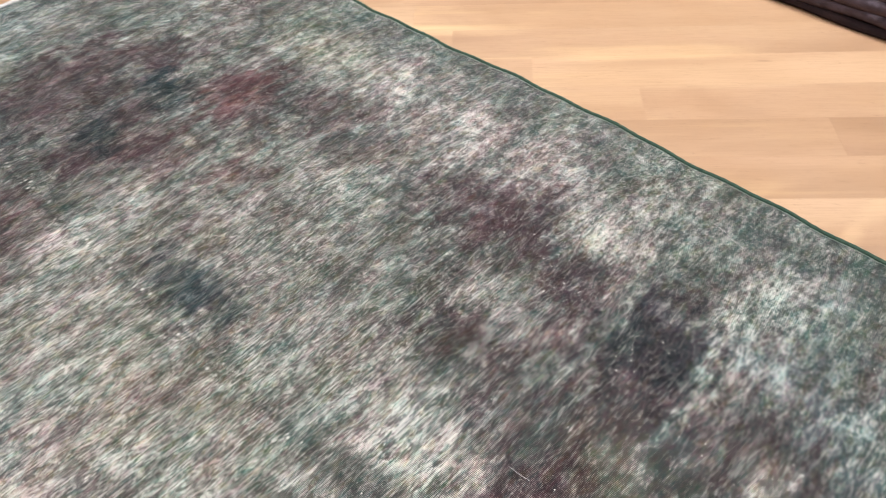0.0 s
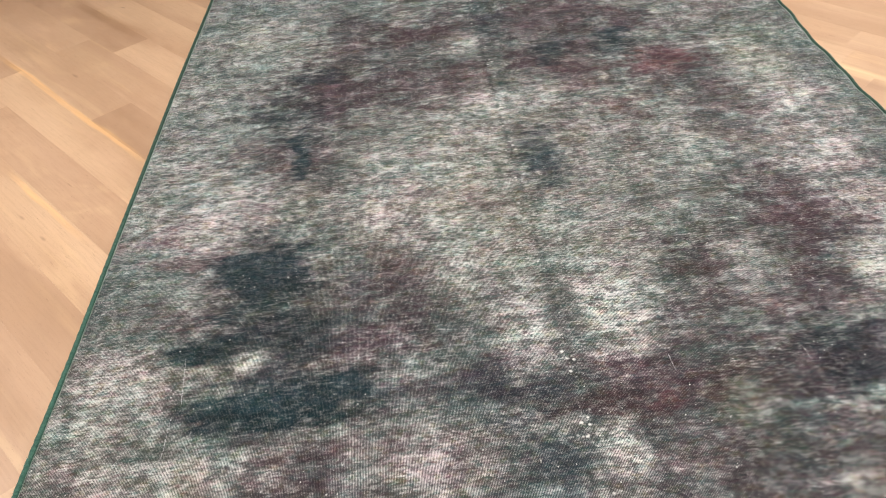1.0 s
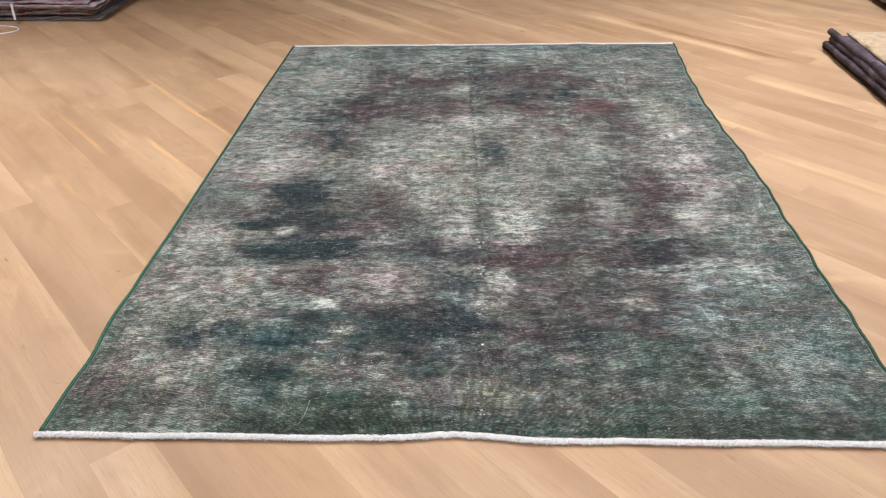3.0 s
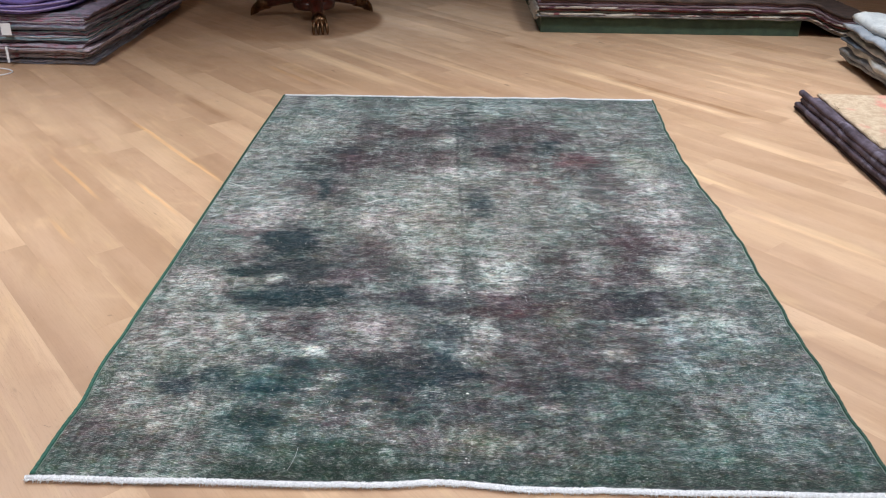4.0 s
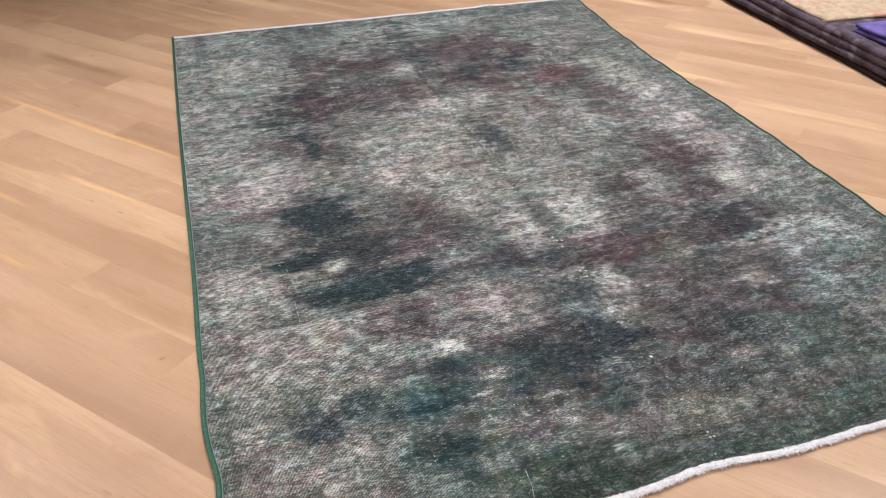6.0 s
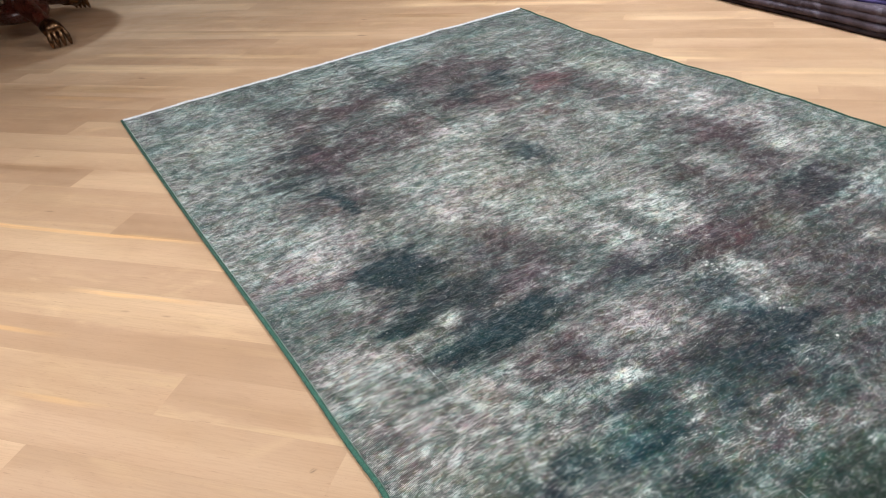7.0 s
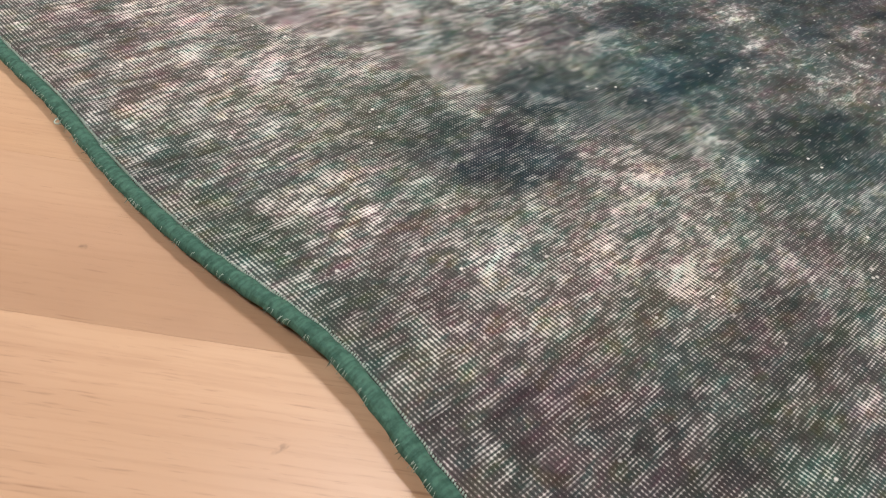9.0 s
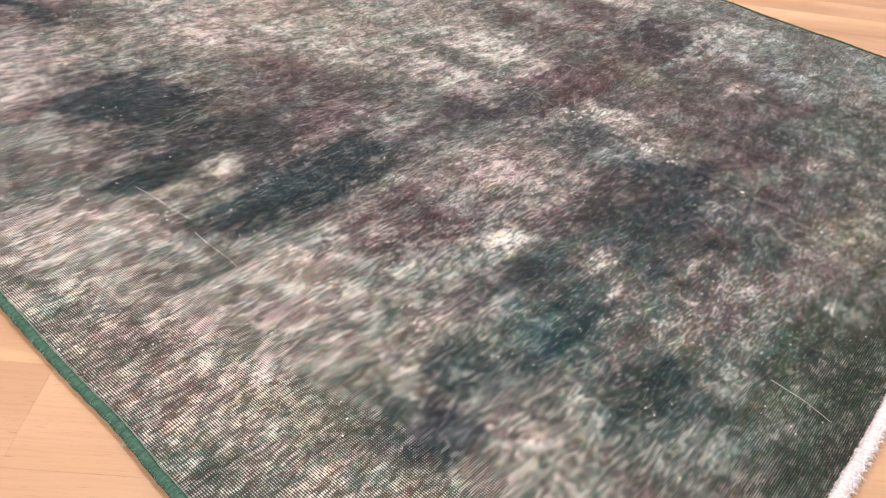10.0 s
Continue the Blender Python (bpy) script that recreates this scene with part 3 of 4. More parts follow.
MOSS = [
    (0.084, 0.029, 0.046, 0.032, 0.25),
    (1.503, 0.016, 0.448, 0.037, 0.3),
    (0.580, 0.117, 0.069, 0.040, 0.35),
    (1.570, 0.231, 0.045, 0.079, 0.35),
    (1.663, 0.196, 0.074, 0.043, 0.3),
    (0.740, 0.060, 0.150, 0.048, 0.6),
    (1.289, 0.166, 0.058, 0.052, 0.3),
    (0.058, 0.280, 0.030, 0.030, 0.5),
    (0.044, 0.472, 0.020, 0.030, 0.35),
    (0.081, 0.202, 0.060, 0.015, 0.35),
    (0.165, 0.064, 0.040, 0.030, 0.2),
    (0.115, 0.069, 0.050, 0.020, 0.2),
    (0.033, 0.387, 0.020, 0.020, 0.35),
]
OLIVE = [
    (0.937, 1.381, 0.099, 0.274, 0.35),
    (1.906, 2.034, 0.067, 0.179, 0.4),
    (0.476, 1.484, 0.045, 0.106, 0.4),
    (1.076, 0.126, 0.077, 0.050, 0.35),
    (1.364, 0.735, 0.054, 0.067, 0.4),
]


RUG_Z = 0.006


def bulge(v, at, wide, high):
    return high * np.exp(-(((v - at) / wide) ** 2))


def left_edge(y):
    return -0.004 + 0.0185 * y + 0.0035 * np.sin(2.1 * y + 0.4) + bulge(y, 0.26, 0.075, 0.011) - bulge(y, 0.45, 0.10, 0.006) - bulge(y, 0.68, 0.25, 0.006) + bulge(y, 0.58, 0.05, 0.002)


def right_edge(y):
    return 2.079 + 0.030 * y + bulge(y, 1.38, 0.30, 0.012) - bulge(y, 2.0, 0.35, 0.010) + bulge(y, 3.05, 0.4, 0.036) + 0.003 * np.sin(17 * y) + 0.002 * np.sin(41 * y + 1)


def near_edge(x):
    return -0.005 - 0.0125 * x + bulge(x, 0.98, 0.11, 0.016) - bulge(x, 0.67, 0.07, 0.002) + 0.0012 * np.sin(19 * x)


def far_edge(x):
    return 3.022 + 0.004 * x + 0.004 * np.sin(5 * x) + bulge(x, 1.68, 0.05, 0.010) + 0.002 * np.sin(23 * x) + 0.0015 * np.sin(37 * x + 1)


def lift(x, y):
    """Height of the rug's face over the floor: soft ripples, and a raised lip along two stretches of its edge."""
    z = RUG_Z + 0.0012 * np.sin(3.1 * x + 1.7 * y) + 0.0010 * np.sin(6.3 * y - 2.0 * x)
    z = z + 0.0055 * np.exp(-(((y - 0.27) / 0.085) ** 2)) * np.exp(-np.abs(x) / 0.07)
    z = z + 0.0020 * np.exp(-(((x - 1.052) / 0.006) ** 2)) * np.clip((y - 0.1) / 0.2, 0, 1) * np.clip((2.95 - y) / 0.2, 0, 1)
    return np.maximum(z, 0.004)


def value_noise(rng, u, v, su, sv):
    """Smooth noise between 0 and 1 at u * su, v * sv."""
    a, b = u * su, v * sv
    grid = rng.random((int(a.max()) + 3, int(b.max()) + 3))
    i, j = a.astype(int), b.astype(int)
    f, g = a - i, b - j
    f, g = f * f * (3 - 2 * f), g * g * (3 - 2 * g)
    return (grid[i, j] * (1 - f) + grid[i + 1, j] * f) * (1 - g) + (grid[i, j + 1] * (1 - f) + grid[i + 1, j + 1] * f) * g


def layered(rng, u, v, su, sv, octaves=4, fade=0.55):
    total, weight, norm = 0.0, 1.0, 0.0
    for k in range(octaves):
        total = total + weight * value_noise(rng, u, v, su * 2**k, sv * 2**k)
        norm += weight
        weight *= fade
    return total / norm


def dye_colours(x, y):
    """The over-dyed pattern: a worn field with patches of dye of many colours, softly edged and drawn out along the weft."""
    rng = np.random.default_rng(7)
    u, v = x + 0.3, y + 0.3
    # patches end raggedly, pick by pick
    ragged = layered(rng, u, v, 5, 95, 2, 0.6) - 0.5
    wx = x + 0.035 * (layered(rng, u, v, 7, 9) - 0.5) + 0.025 * (layered(rng, u, v, 22, 34, 4) - 0.5) + 0.035 * ragged
    wy = y + 0.022 * (layered(rng, u, v, 9, 8) - 0.5) + 0.016 * (layered(rng, u, v, 24, 34, 4) - 0.5)
    n1, n2, n3 = layered(rng, u, v, 5, 9, 5), layered(rng, u, v, 3, 5, 4), layered(rng, u, v, 13, 24, 5)
    n4 = layered(rng, u, v, 4, 14, 5)
    clump = layered(rng, u, v, 30, 60, 3, 0.8)
    tint = [layered(rng, u, v, 13, 21, 4, 0.7) for _ in range(3)]
    across, along = layered(rng, u, v, 26, 0.9, 3, 0.7), layered(rng, u, v, 1.0, 30, 3, 0.7)
    pick, warp = layered(rng, u, v, 6, 80, 2, 0.6), layered(rng, u, v, 60, 5, 2, 0.6)
    mottle, islands = layered(rng, u, v, 12, 18, 4, 0.7), layered(rng, u, v, 13, 21, 5, 0.72)

    def soft(a, lo, hi):
        s = np.clip((a - lo) / (hi - lo), 0, 1)
        return s * s * (3 - 2 * s)

    col = np.empty(x.shape + (3,))
    col[:] = (0.135, 0.162, 0.152)

    def lay(mask, colour):
        m = np.clip(mask, 0, 1)[..., None]
        col[:] = col * (1 - m) + np.array(colour) * m

    lay(0.5 * soft(n1, 0.52, 0.66), (0.25, 0.27, 0.25))
    lay(0.4 * soft(n1, 0.48, 0.35), (0.055, 0.082, 0.078))
    lay(0.5 * soft(n2, 0.55, 0.7), (0.105, 0.165, 0.158))
    lay(0.4 * soft(n4, 0.54, 0.68), (0.17, 0.13, 0.135))
    # the old medallion: a darker ring round a paler heart
    ring = np.hypot((wx - 1.06) / 0.78, (wy - 1.40) / 1.13)
    lay(0.40 * soft(ring, 1.06, 0.94), (0.095, 0.082, 0.086))
    lay(0.45 * soft(ring, 0.80, 0.62) * soft(wy, 0.95, 1.15), (0.180, 0.190, 0.158))
    lay(0.40 * soft(ring, 1.02, 0.95) * soft(ring, 0.80, 0.88) * soft(wy, 1.40, 1.65), (0.070, 0.064, 0.074))
    lay(0.25 * soft(wy, 0.95, 1.6), (0.215, 0.228, 0.218))
    # borders
    lay(0.25 * soft(wx, 0.25, 0.45) * soft(wy + 0.018 * x, 0.13, 0.04), (0.036, 0.044, 0.036))
    lay(0.26 * soft(wy, 0.58, 0.20) * soft(x, 0.15, 0.5), (0.062, 0.094, 0.094))
    lay(0.50 * soft(wx, 0.50, 0.22) * soft(wy, 0.05, 0.18) * soft(wy, 1.25, 0.85), (0.112, 0.110, 0.094))
    lay(0.40 * soft(wy, 2.75, 2.95), (0.07, 0.115, 0.115))
    lay(0.35 * soft(x, 1.87, 2.07), (0.105, 0.135, 0.13))
    lay(0.45 * soft(wy, 2.45, 2.75) * soft(wx, 1.75, 1.25), (0.215, 0.265, 0.255))
    lay(0.40 * soft(wx, 0.62, 0.30) * soft(wy, 1.35, 1.75), (0.215, 0.255, 0.235))

    for stains, colour in ((SHADE, (0.062, 0.058, 0.066)), (MOSS, (0.055, 0.080, 0.060)), (OLIVE, (0.23, 0.235, 0.165)), (BLUE, (0.20, 0.265, 0.285)), (PINK, (0.32, 0.28, 0.285)), (PALE_SOFT, (0.29, 0.29, 0.27)), (PALE_NEAR, (0.27, 0.26, 0.24)),
                           (PURPLE_LOW, (0.079, 0.060, 0.070)), (PLUM_NEAR, (0.085, 0.062, 0.066)), (PURPLE_MID, (0.076, 0.056, 0.066)), (PURPLE_RING, (0.072, 0.050, 0.058)), (PURPLE_TOP, (0.076, 0.054, 0.063)),
                           (RED, (0.13, 0.060, 0.068)), (TEAL_NEAR, (0.015, 0.045, 0.054)), (TEAL_LOW, (0.021, 0.040, 0.047)), (SLATE, (0.034, 0.036, 0.046)), (TEAL, (0.014, 0.034, 0.042)), (NAVY, (0.019, 0.037, 0.050)),
                           (PALE, (0.31, 0.31, 0.295)), (PALE_SPOT, (0.41, 0.41, 0.39))):
        for cx, cy, rx, ry, strength in stains:
            d = ((np.abs(wx - cx) / (rx * 1.10 + 0.008)) ** 2.6 + (np.abs(wy - cy) / (ry * 1.10 + 0.006)) ** 2.6) ** (1 / 2.6)
            lay(min(1.0, 1.12 * strength) * soft(d + 0.9 * (clump - 0.5) + 1.0 * (pick - 0.5) + 0.4 * (warp - 0.5) + 1.7 * (n3 - 0.5), 1.46, 0.48), colour)
    lay((0.15 + 0.6 * soft(wx, 0.30, 0.50) * soft(wx, 1.0, 0.8)) * soft(y + 0.018 * x + 0.5 * (wy - y), 0.075, 0.045), (0.024, 0.031, 0.026))
    # weft bars near the ends
    for at, strength in ((0.022, 0.45), (0.044, 0.6), (0.070, 0.3), (0.096, 0.55), (0.128, 0.3), (2.97, 0.3), (2.93, 0.2)):
        lay(strength * np.exp(-(((wy - y) * 0.2 + y + 0.018 * x - at) / 0.007) ** 2), (0.035, 0.06, 0.045))
    # the ring that a vase or lamp foot left
    dent = np.hypot(x - 0.890, y - 1.215)
    lay(0.35 * np.exp(-(((dent - 0.062) / 0.006) ** 2)), (0.10, 0.11, 0.09))
    # an old fold down the middle
    fold = np.exp(-((x - 1.062 - 0.012 * (n1 - 0.5) + 0.010 * (y - 1.5)) / 0.006) ** 2) * soft(n3, 0.40, 0.56)
    lay(0.6 * fold, (0.045, 0.06, 0.06))
    # the dye is strongest towards the near end
    grey = col.mean(-1, keepdims=True)
    col[:] = np.maximum(grey + (col - grey) * (1 + 0.22 * soft(wy, 0.95, 0.40))[..., None], 0.004)
    # islands that feet have worn bare, and others that kept their pile
    col *= (1 + 0.18 * soft(islands, 0.52, 0.58) - 0.20 * soft(islands, 0.47, 0.41))[..., None]
    # every dip of dye took unevenly
    for field, low, high, hues in ((tint[0], 0.53, 0.68, (1.24, 0.86, 0.95)), (tint[0], 0.47, 0.33, (0.62, 1.08, 1.04)), (tint[1], 0.55, 0.70, (1.14, 1.06, 0.74)), (tint[2], 0.55, 0.70, (1.06, 0.84, 1.12)), (tint[2], 0.45, 0.32, (0.66, 1.02, 1.12))):
        k = (0.36 * soft(field, low, high))[..., None]
        col *= 1 - k + k * np.array(hues)
    col *= np.exp(1.1 * (clump - 0.5) + 0.5 * (mottle - 0.5) + 0.5 * (across - 0.5) + 0.5 * (along - 0.5))[..., None] * (0.655 * (1 + 0.16 * soft(np.hypot((wx - 0.22) / 0.62, (wy - 0.30) / 0.75), 1.0, 0.45)))[..., None]
    return col


def woven_field(parent):
    nx, ny = 520, 760
    a, b = np.meshgrid(np.linspace(0, 1, nx), np.linspace(0, 1, ny), indexing="ij")
    y = b * 3.03
    for _ in range(3):
        x = left_edge(y) + a * (right_edge(y) - left_edge(y))
        y = near_edge(x) + b * (far_edge(x) - near_edge(x))
    z = lift(x, y)
    top = np.stack([x, y, z], -1).reshape(-1, 3)
    low = np.stack([x, y, z - 0.0045], -1)
    index = np.arange(nx * ny).reshape(nx, ny)
    faces = np.stack([index[:-1, :-1], index[1:, :-1], index[1:, 1:], index[:-1, 1:]], -1).reshape(-1, 4).tolist()
    rim = np.concatenate([index[:, 0], index[-1, 1:], index[-2::-1, -1], index[0, -2:0:-1]])
    under = low.reshape(-1, 3)[rim]
    count, first = len(rim), nx * ny
    for i in range(count):
        j = (i + 1) % count
        faces.append((int(rim[i]), first + i, first + j, int(rim[j])))
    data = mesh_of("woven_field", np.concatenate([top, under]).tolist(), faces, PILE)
    colour = np.ones((first + count, 4))
    colour[:first, :3] = dye_colours(x, y).reshape(-1, 3)
    colour[first:, :3] = (0.3, 0.28, 0.25)
    data.attributes.new("dye", "FLOAT_COLOR", "POINT").data.foreach_set("color", colour.ravel())
    return attach(new("woven_field", data), parent, "worn over-dyed wool pile with faded green and purple patches")


def selvedge(parent, side):
    ys = np.linspace(0.0, 3.03, 420)
    xs = left_edge(ys) - 0.002 if side < 0 else right_edge(ys) + 0.002
    zs = lift(xs * 0 if side < 0 else xs, ys)
    path = [Vector((x, y, z + 0.0005)) for x, y, z in zip(xs, ys, zs)]
    verts, faces = tube(path, lambda s: (0.0059 if side < 0 else 0.0050) + 0.0005 * math.sin(700 * s), 8, 0.85)
    rng = random.Random(3 + side)
    for _ in range(420):
        i = rng.randrange(2, len(path) - 2)
        p = path[i] + Vector((side * 0.005, rng.uniform(-0.004, 0.004), rng.uniform(-0.002, 0.002)))
        way = Vector((side * rng.uniform(0.3, 1.0), rng.uniform(-1, 1), rng.uniform(-0.5, 0.2))).normalized() * rng.uniform(0.0015, 0.0045)
        across = way.cross(Vector((0, 0, 1))).normalized() * 0.0004
        n = len(verts)
        verts += [p - across, p + across, p + way]
        faces.append((n, n + 1, n + 2))
    cord = solid("selvedge", verts, faces, BINDING, parent, "emerald green overcast wool edge cord" if side < 0 else "dull green overcast wool edge cord")
    verts, faces = [], []
    for _ in range(620):
        i = rng.randrange(2, len(path) - 2)
        p = path[i] + Vector((side * 0.0035, rng.uniform(-0.004, 0.004), 0.0030))
        way = Vector((side * rng.uniform(0.7, 1.0), rng.uniform(-0.35, 0.35), rng.uniform(-0.9, -0.3))).normalized() * rng.uniform(0.003, 0.0065)
        verts_now, faces_now = tube([p, p + way * 0.5 + Vector((0, 0, 0.0012)), p + way], 0.00016, 4)
        n = len(verts)
        verts += verts_now
        faces += [tuple(k + n for k in f) for f in faces_now]
    tagged(solid("stray_fibre", verts, faces, FIBRE, cord), "pale green stray fibres on the edge cord", kind="stuff")
    # the pale row of stitches along the inner side of the cord
    verts, faces = [], []
    for y in np.arange(0.008, 3.02, 0.0019):
        x = float(left_edge(np.array(y)) + 0.0040 if side < 0 else right_edge(np.array(y)) - 0.0040)
        z = float(lift(np.array(0.0 if side < 0 else x), np.array(y))) + 0.0012
        reach = rng.uniform(0.0010, 0.0020)
        p = Vector((x, y, z))
        v, f = tube([p, p + Vector((-side * reach * 0.5, 0.0004, 0.0005)), p + Vector((-side * reach, 0.0009, -0.0004))], 0.00055, 4)
        n = len(verts)
        verts += v
        faces += [tuple(k + n for k in g) for g in f]
    tagged(solid("stitch", verts, faces, FIBRE, cord), "row of pale stitches beside the edge cord", kind="stuff")
    return cord


def fringe(parent, near):
    rng = random.Random(11 if near else 12)
    r = 0.0080 if near else 0.0078
    n = 560
    xs = np.linspace(left_edge(0.0) - 0.012, right_edge(0.0) + 0.004, n) if near else np.linspace(left_edge(3.0) - 0.004, right_edge(3.0) + 0.004, n)
    ys = near_edge(xs) - 0.0085 if near else far_edge(xs) + 0.006
    zs = lift(xs, ys * 0 + (0.0 if near else 3.0)) + (0.002 if near else 0.0)
    path = [Vector((x, y + rng.uniform(-0.0012, 0.0012), z + rng.uniform(-0.0006, 0.0006))) for x, y, z in zip(xs, ys, zs)]
    verts, faces = tube(path, lambda s: r * (0.90 + 0.14 * rng.random() + 0.30 * noise.noise(Vector((s * 45, 3, 1)))), 9, 0.66)
    # loose tufts stick out of the fold of cotton
    for _ in range(1500 if near else 700):
        i = rng.randrange(1, n - 1)
        out = -1 if near else 1
        p = path[i] + Vector((0, out * r * 0.6, 0.001))
        way = Vector((rng.uniform(-0.7, 0.7), out * rng.uniform(0.5, 1.0), rng.uniform(-0.25, 0.35))).normalized() * rng.uniform(0.005, 0.012)
        v, f = tube([p, p + way * 0.55 + Vector((0, 0, 0.001)), p + way - Vector((0, 0, 0.001))], lambda s: 0.0013 * (1 - 0.7 * s), 5)
        m = len(verts)
        verts += v
        faces += [tuple(k + m for k in g) for g in f]
    for _ in range(9000 if near else 3500):
        i = rng.randrange(1, n - 1)
        a = rng.uniform(-0.3, math.pi + 0.3)
        p = path[i] + Vector((rng.uniform(-0.002, 0.002), math.cos(a) * r * 0.92, math.sin(a) * r * 0.55))
        way = Vector((rng.uniform(-0.8, 0.8), math.cos(a) * rng.uniform(0.5, 1.2), max(math.sin(a), -0.2) * 0.5 + rng.uniform(-0.1, 0.3))).normalized() * rng.uniform(0.0012, 0.0034)
        across = Vector((way.y, -way.x, 0)).normalized() * 0.0008
        m = len(verts)
        verts += [p - across, p + across, p + way]
        faces.append((m, m + 1, m + 2))
    return solid("fringe", verts, faces, COTTON, parent, "short fluffy white cotton fringe")


rug = tagged(new("rug"), "worn over-dyed green and purple vintage wool rug lying on oak boards", "rug")
woven_field(rug)
selvedge(rug, -1)
selvedge(rug, 1)
fringe(rug, True)
fringe(rug, False)


def loose_thread(parent, x, y, length, turn, seed):
    rng = random.Random(seed)
    path, p, a = [], Vector((x, y, 0)), radians(turn)
    for _ in range(12):
        path.append(Vector((p.x, p.y, float(lift(np.array(p.x), np.array(p.y))) + 0.0008)))
        a += rng.uniform(-0.15, 0.15)
        p += Vector((math.cos(a), math.sin(a), 0)) * (length / 11)
    return solid("loose_thread", *tube(path, 0.00022, 5), COTTON, parent, "pale loose cotton thread")


for k, (x, y, length, turn) in enumerate(((0.264, 0.965, 0.12, -91), (0.262, 0.815, 0.10, -92), (1.262, 0.846, 0.045, -96), (0.620, 0.105, 0.085, -90), (1.975, 0.876, 0.085, -90), (0.746, 2.89, 0.16, -89))):
    loose_thread(rug, x, y, length, turn, k)

path = [Vector((0.000 - 0.006 * s + 0.004 * math.cos(7 * s), 0.553 + 0.010 * s + 0.004 * math.sin(7 * s), 0.008 - 0.004 * s)) for s in np.linspace(0, 1, 18)]
solid("loose_thread", *tube(path, 0.0005, 5), FIBRE, rug, "small curl of pale green thread")

# ---- folded rugs ----
def folded_layer(w, d, h, z0, shape, nx=40, ny=30):
    """Verts and faces of one soft slab w by d, h thick, with rounded edges; shape moves every point."""
    r = h / 2
    rings, verts, faces = {}, [], []
    for key, inset, z in (("top", r, h), ("bottom", r, 0.0)):
        ids = []
        for i in range(nx):
            row = []
            for j in range(ny):
                x = inset + (w - 2 * inset) * i / (nx - 1)
                y = inset + (d - 2 * inset) * j / (ny - 1)
                row.append(len(verts))
                verts.append(shape(x, y, z0 + z))
            ids.append(row)
        rings[key] = ids
        for i in range(nx - 1):
            for j in range(ny - 1):
                f = (ids[i][j], ids[i + 1][j], ids[i + 1][j + 1], ids[i][j + 1])
                faces.append(f if key == "top" else f[::-1])
    edge = [(i, 0) for i in range(nx)] + [(nx - 1, j) for j in range(1, ny)] + [(i, ny - 1) for i in range(nx - 2, -1, -1)] + [(0, j) for j in range(ny - 2, 0, -1)]
    loops = [[rings["top"][i][j] for i, j in edge]]
    for angle in (45, 0, -45):
        out, z = r * math.cos(radians(angle)), r + r * math.sin(radians(angle))
        loop = []
        for i, j in edge:
            x = r + (w - 2 * r) * i / (nx - 1) + (out if i == nx - 1 else -out if i == 0 else 0)
            y = r + (d - 2 * r) * j / (ny - 1) + (out if j == ny - 1 else -out if j == 0 else 0)
            loop.append(len(verts))
            verts.append(shape(x, y, z0 + z))
        loops.append(loop)
    loops.append([rings["bottom"][i][j] for i, j in edge])
    n = len(edge)
    for a, b in zip(loops, loops[1:]):
        for k in range(n):
            faces.append((a[k], b[k], b[(k + 1) % n], a[(k + 1) % n]))
    return verts, faces


LAID = []


def folded_rug(name, w, d, heights, z0, m, material, label, group, shape=None, seed=0, ruck=0.006, nx=40, ny=30):
    """One folded rug: its folds are layers of the same cloth, joined into one mesh."""
    verts, faces = [], []
    z = 0.0
    for k, h in enumerate(heights):
        rng = random.Random(seed * 17 + k)
        dx, dy = rng.uniform(-0.012, 0.012), rng.uniform(-0.012, 0.012)
        off = Vector((rng.uniform(0, 50), rng.uniform(0, 50), 0))

        def place(x, y, zz, dx=dx, dy=dy, off=off):
            q = Vector((x * 5, y * 5, 0)) + off
            p = Vector((x + dx + 0.010 * noise.noise(q * 1.3), y + dy + 0.010 * noise.noise(q * 1.1 + Vector((9, 9, 9))), zz + ruck * (noise.noise(q) + 0.45 * noise.noise(q * 3.7))))
            return shape(p) if shape else p

        v, f = folded_layer(w, d, h, z, place, nx, ny)
        n = len(verts)
        verts += v
        faces += [tuple(i + n for i in g) for g in f]
        z += h * 0.90
    ob = new(name, mesh_of(name, verts, faces, material))
    ob.matrix_world = m @ pose(0, 0, z0)
    tagged(ob, label, "rug", group)
    LAID.append(ob)
    return z0 + z


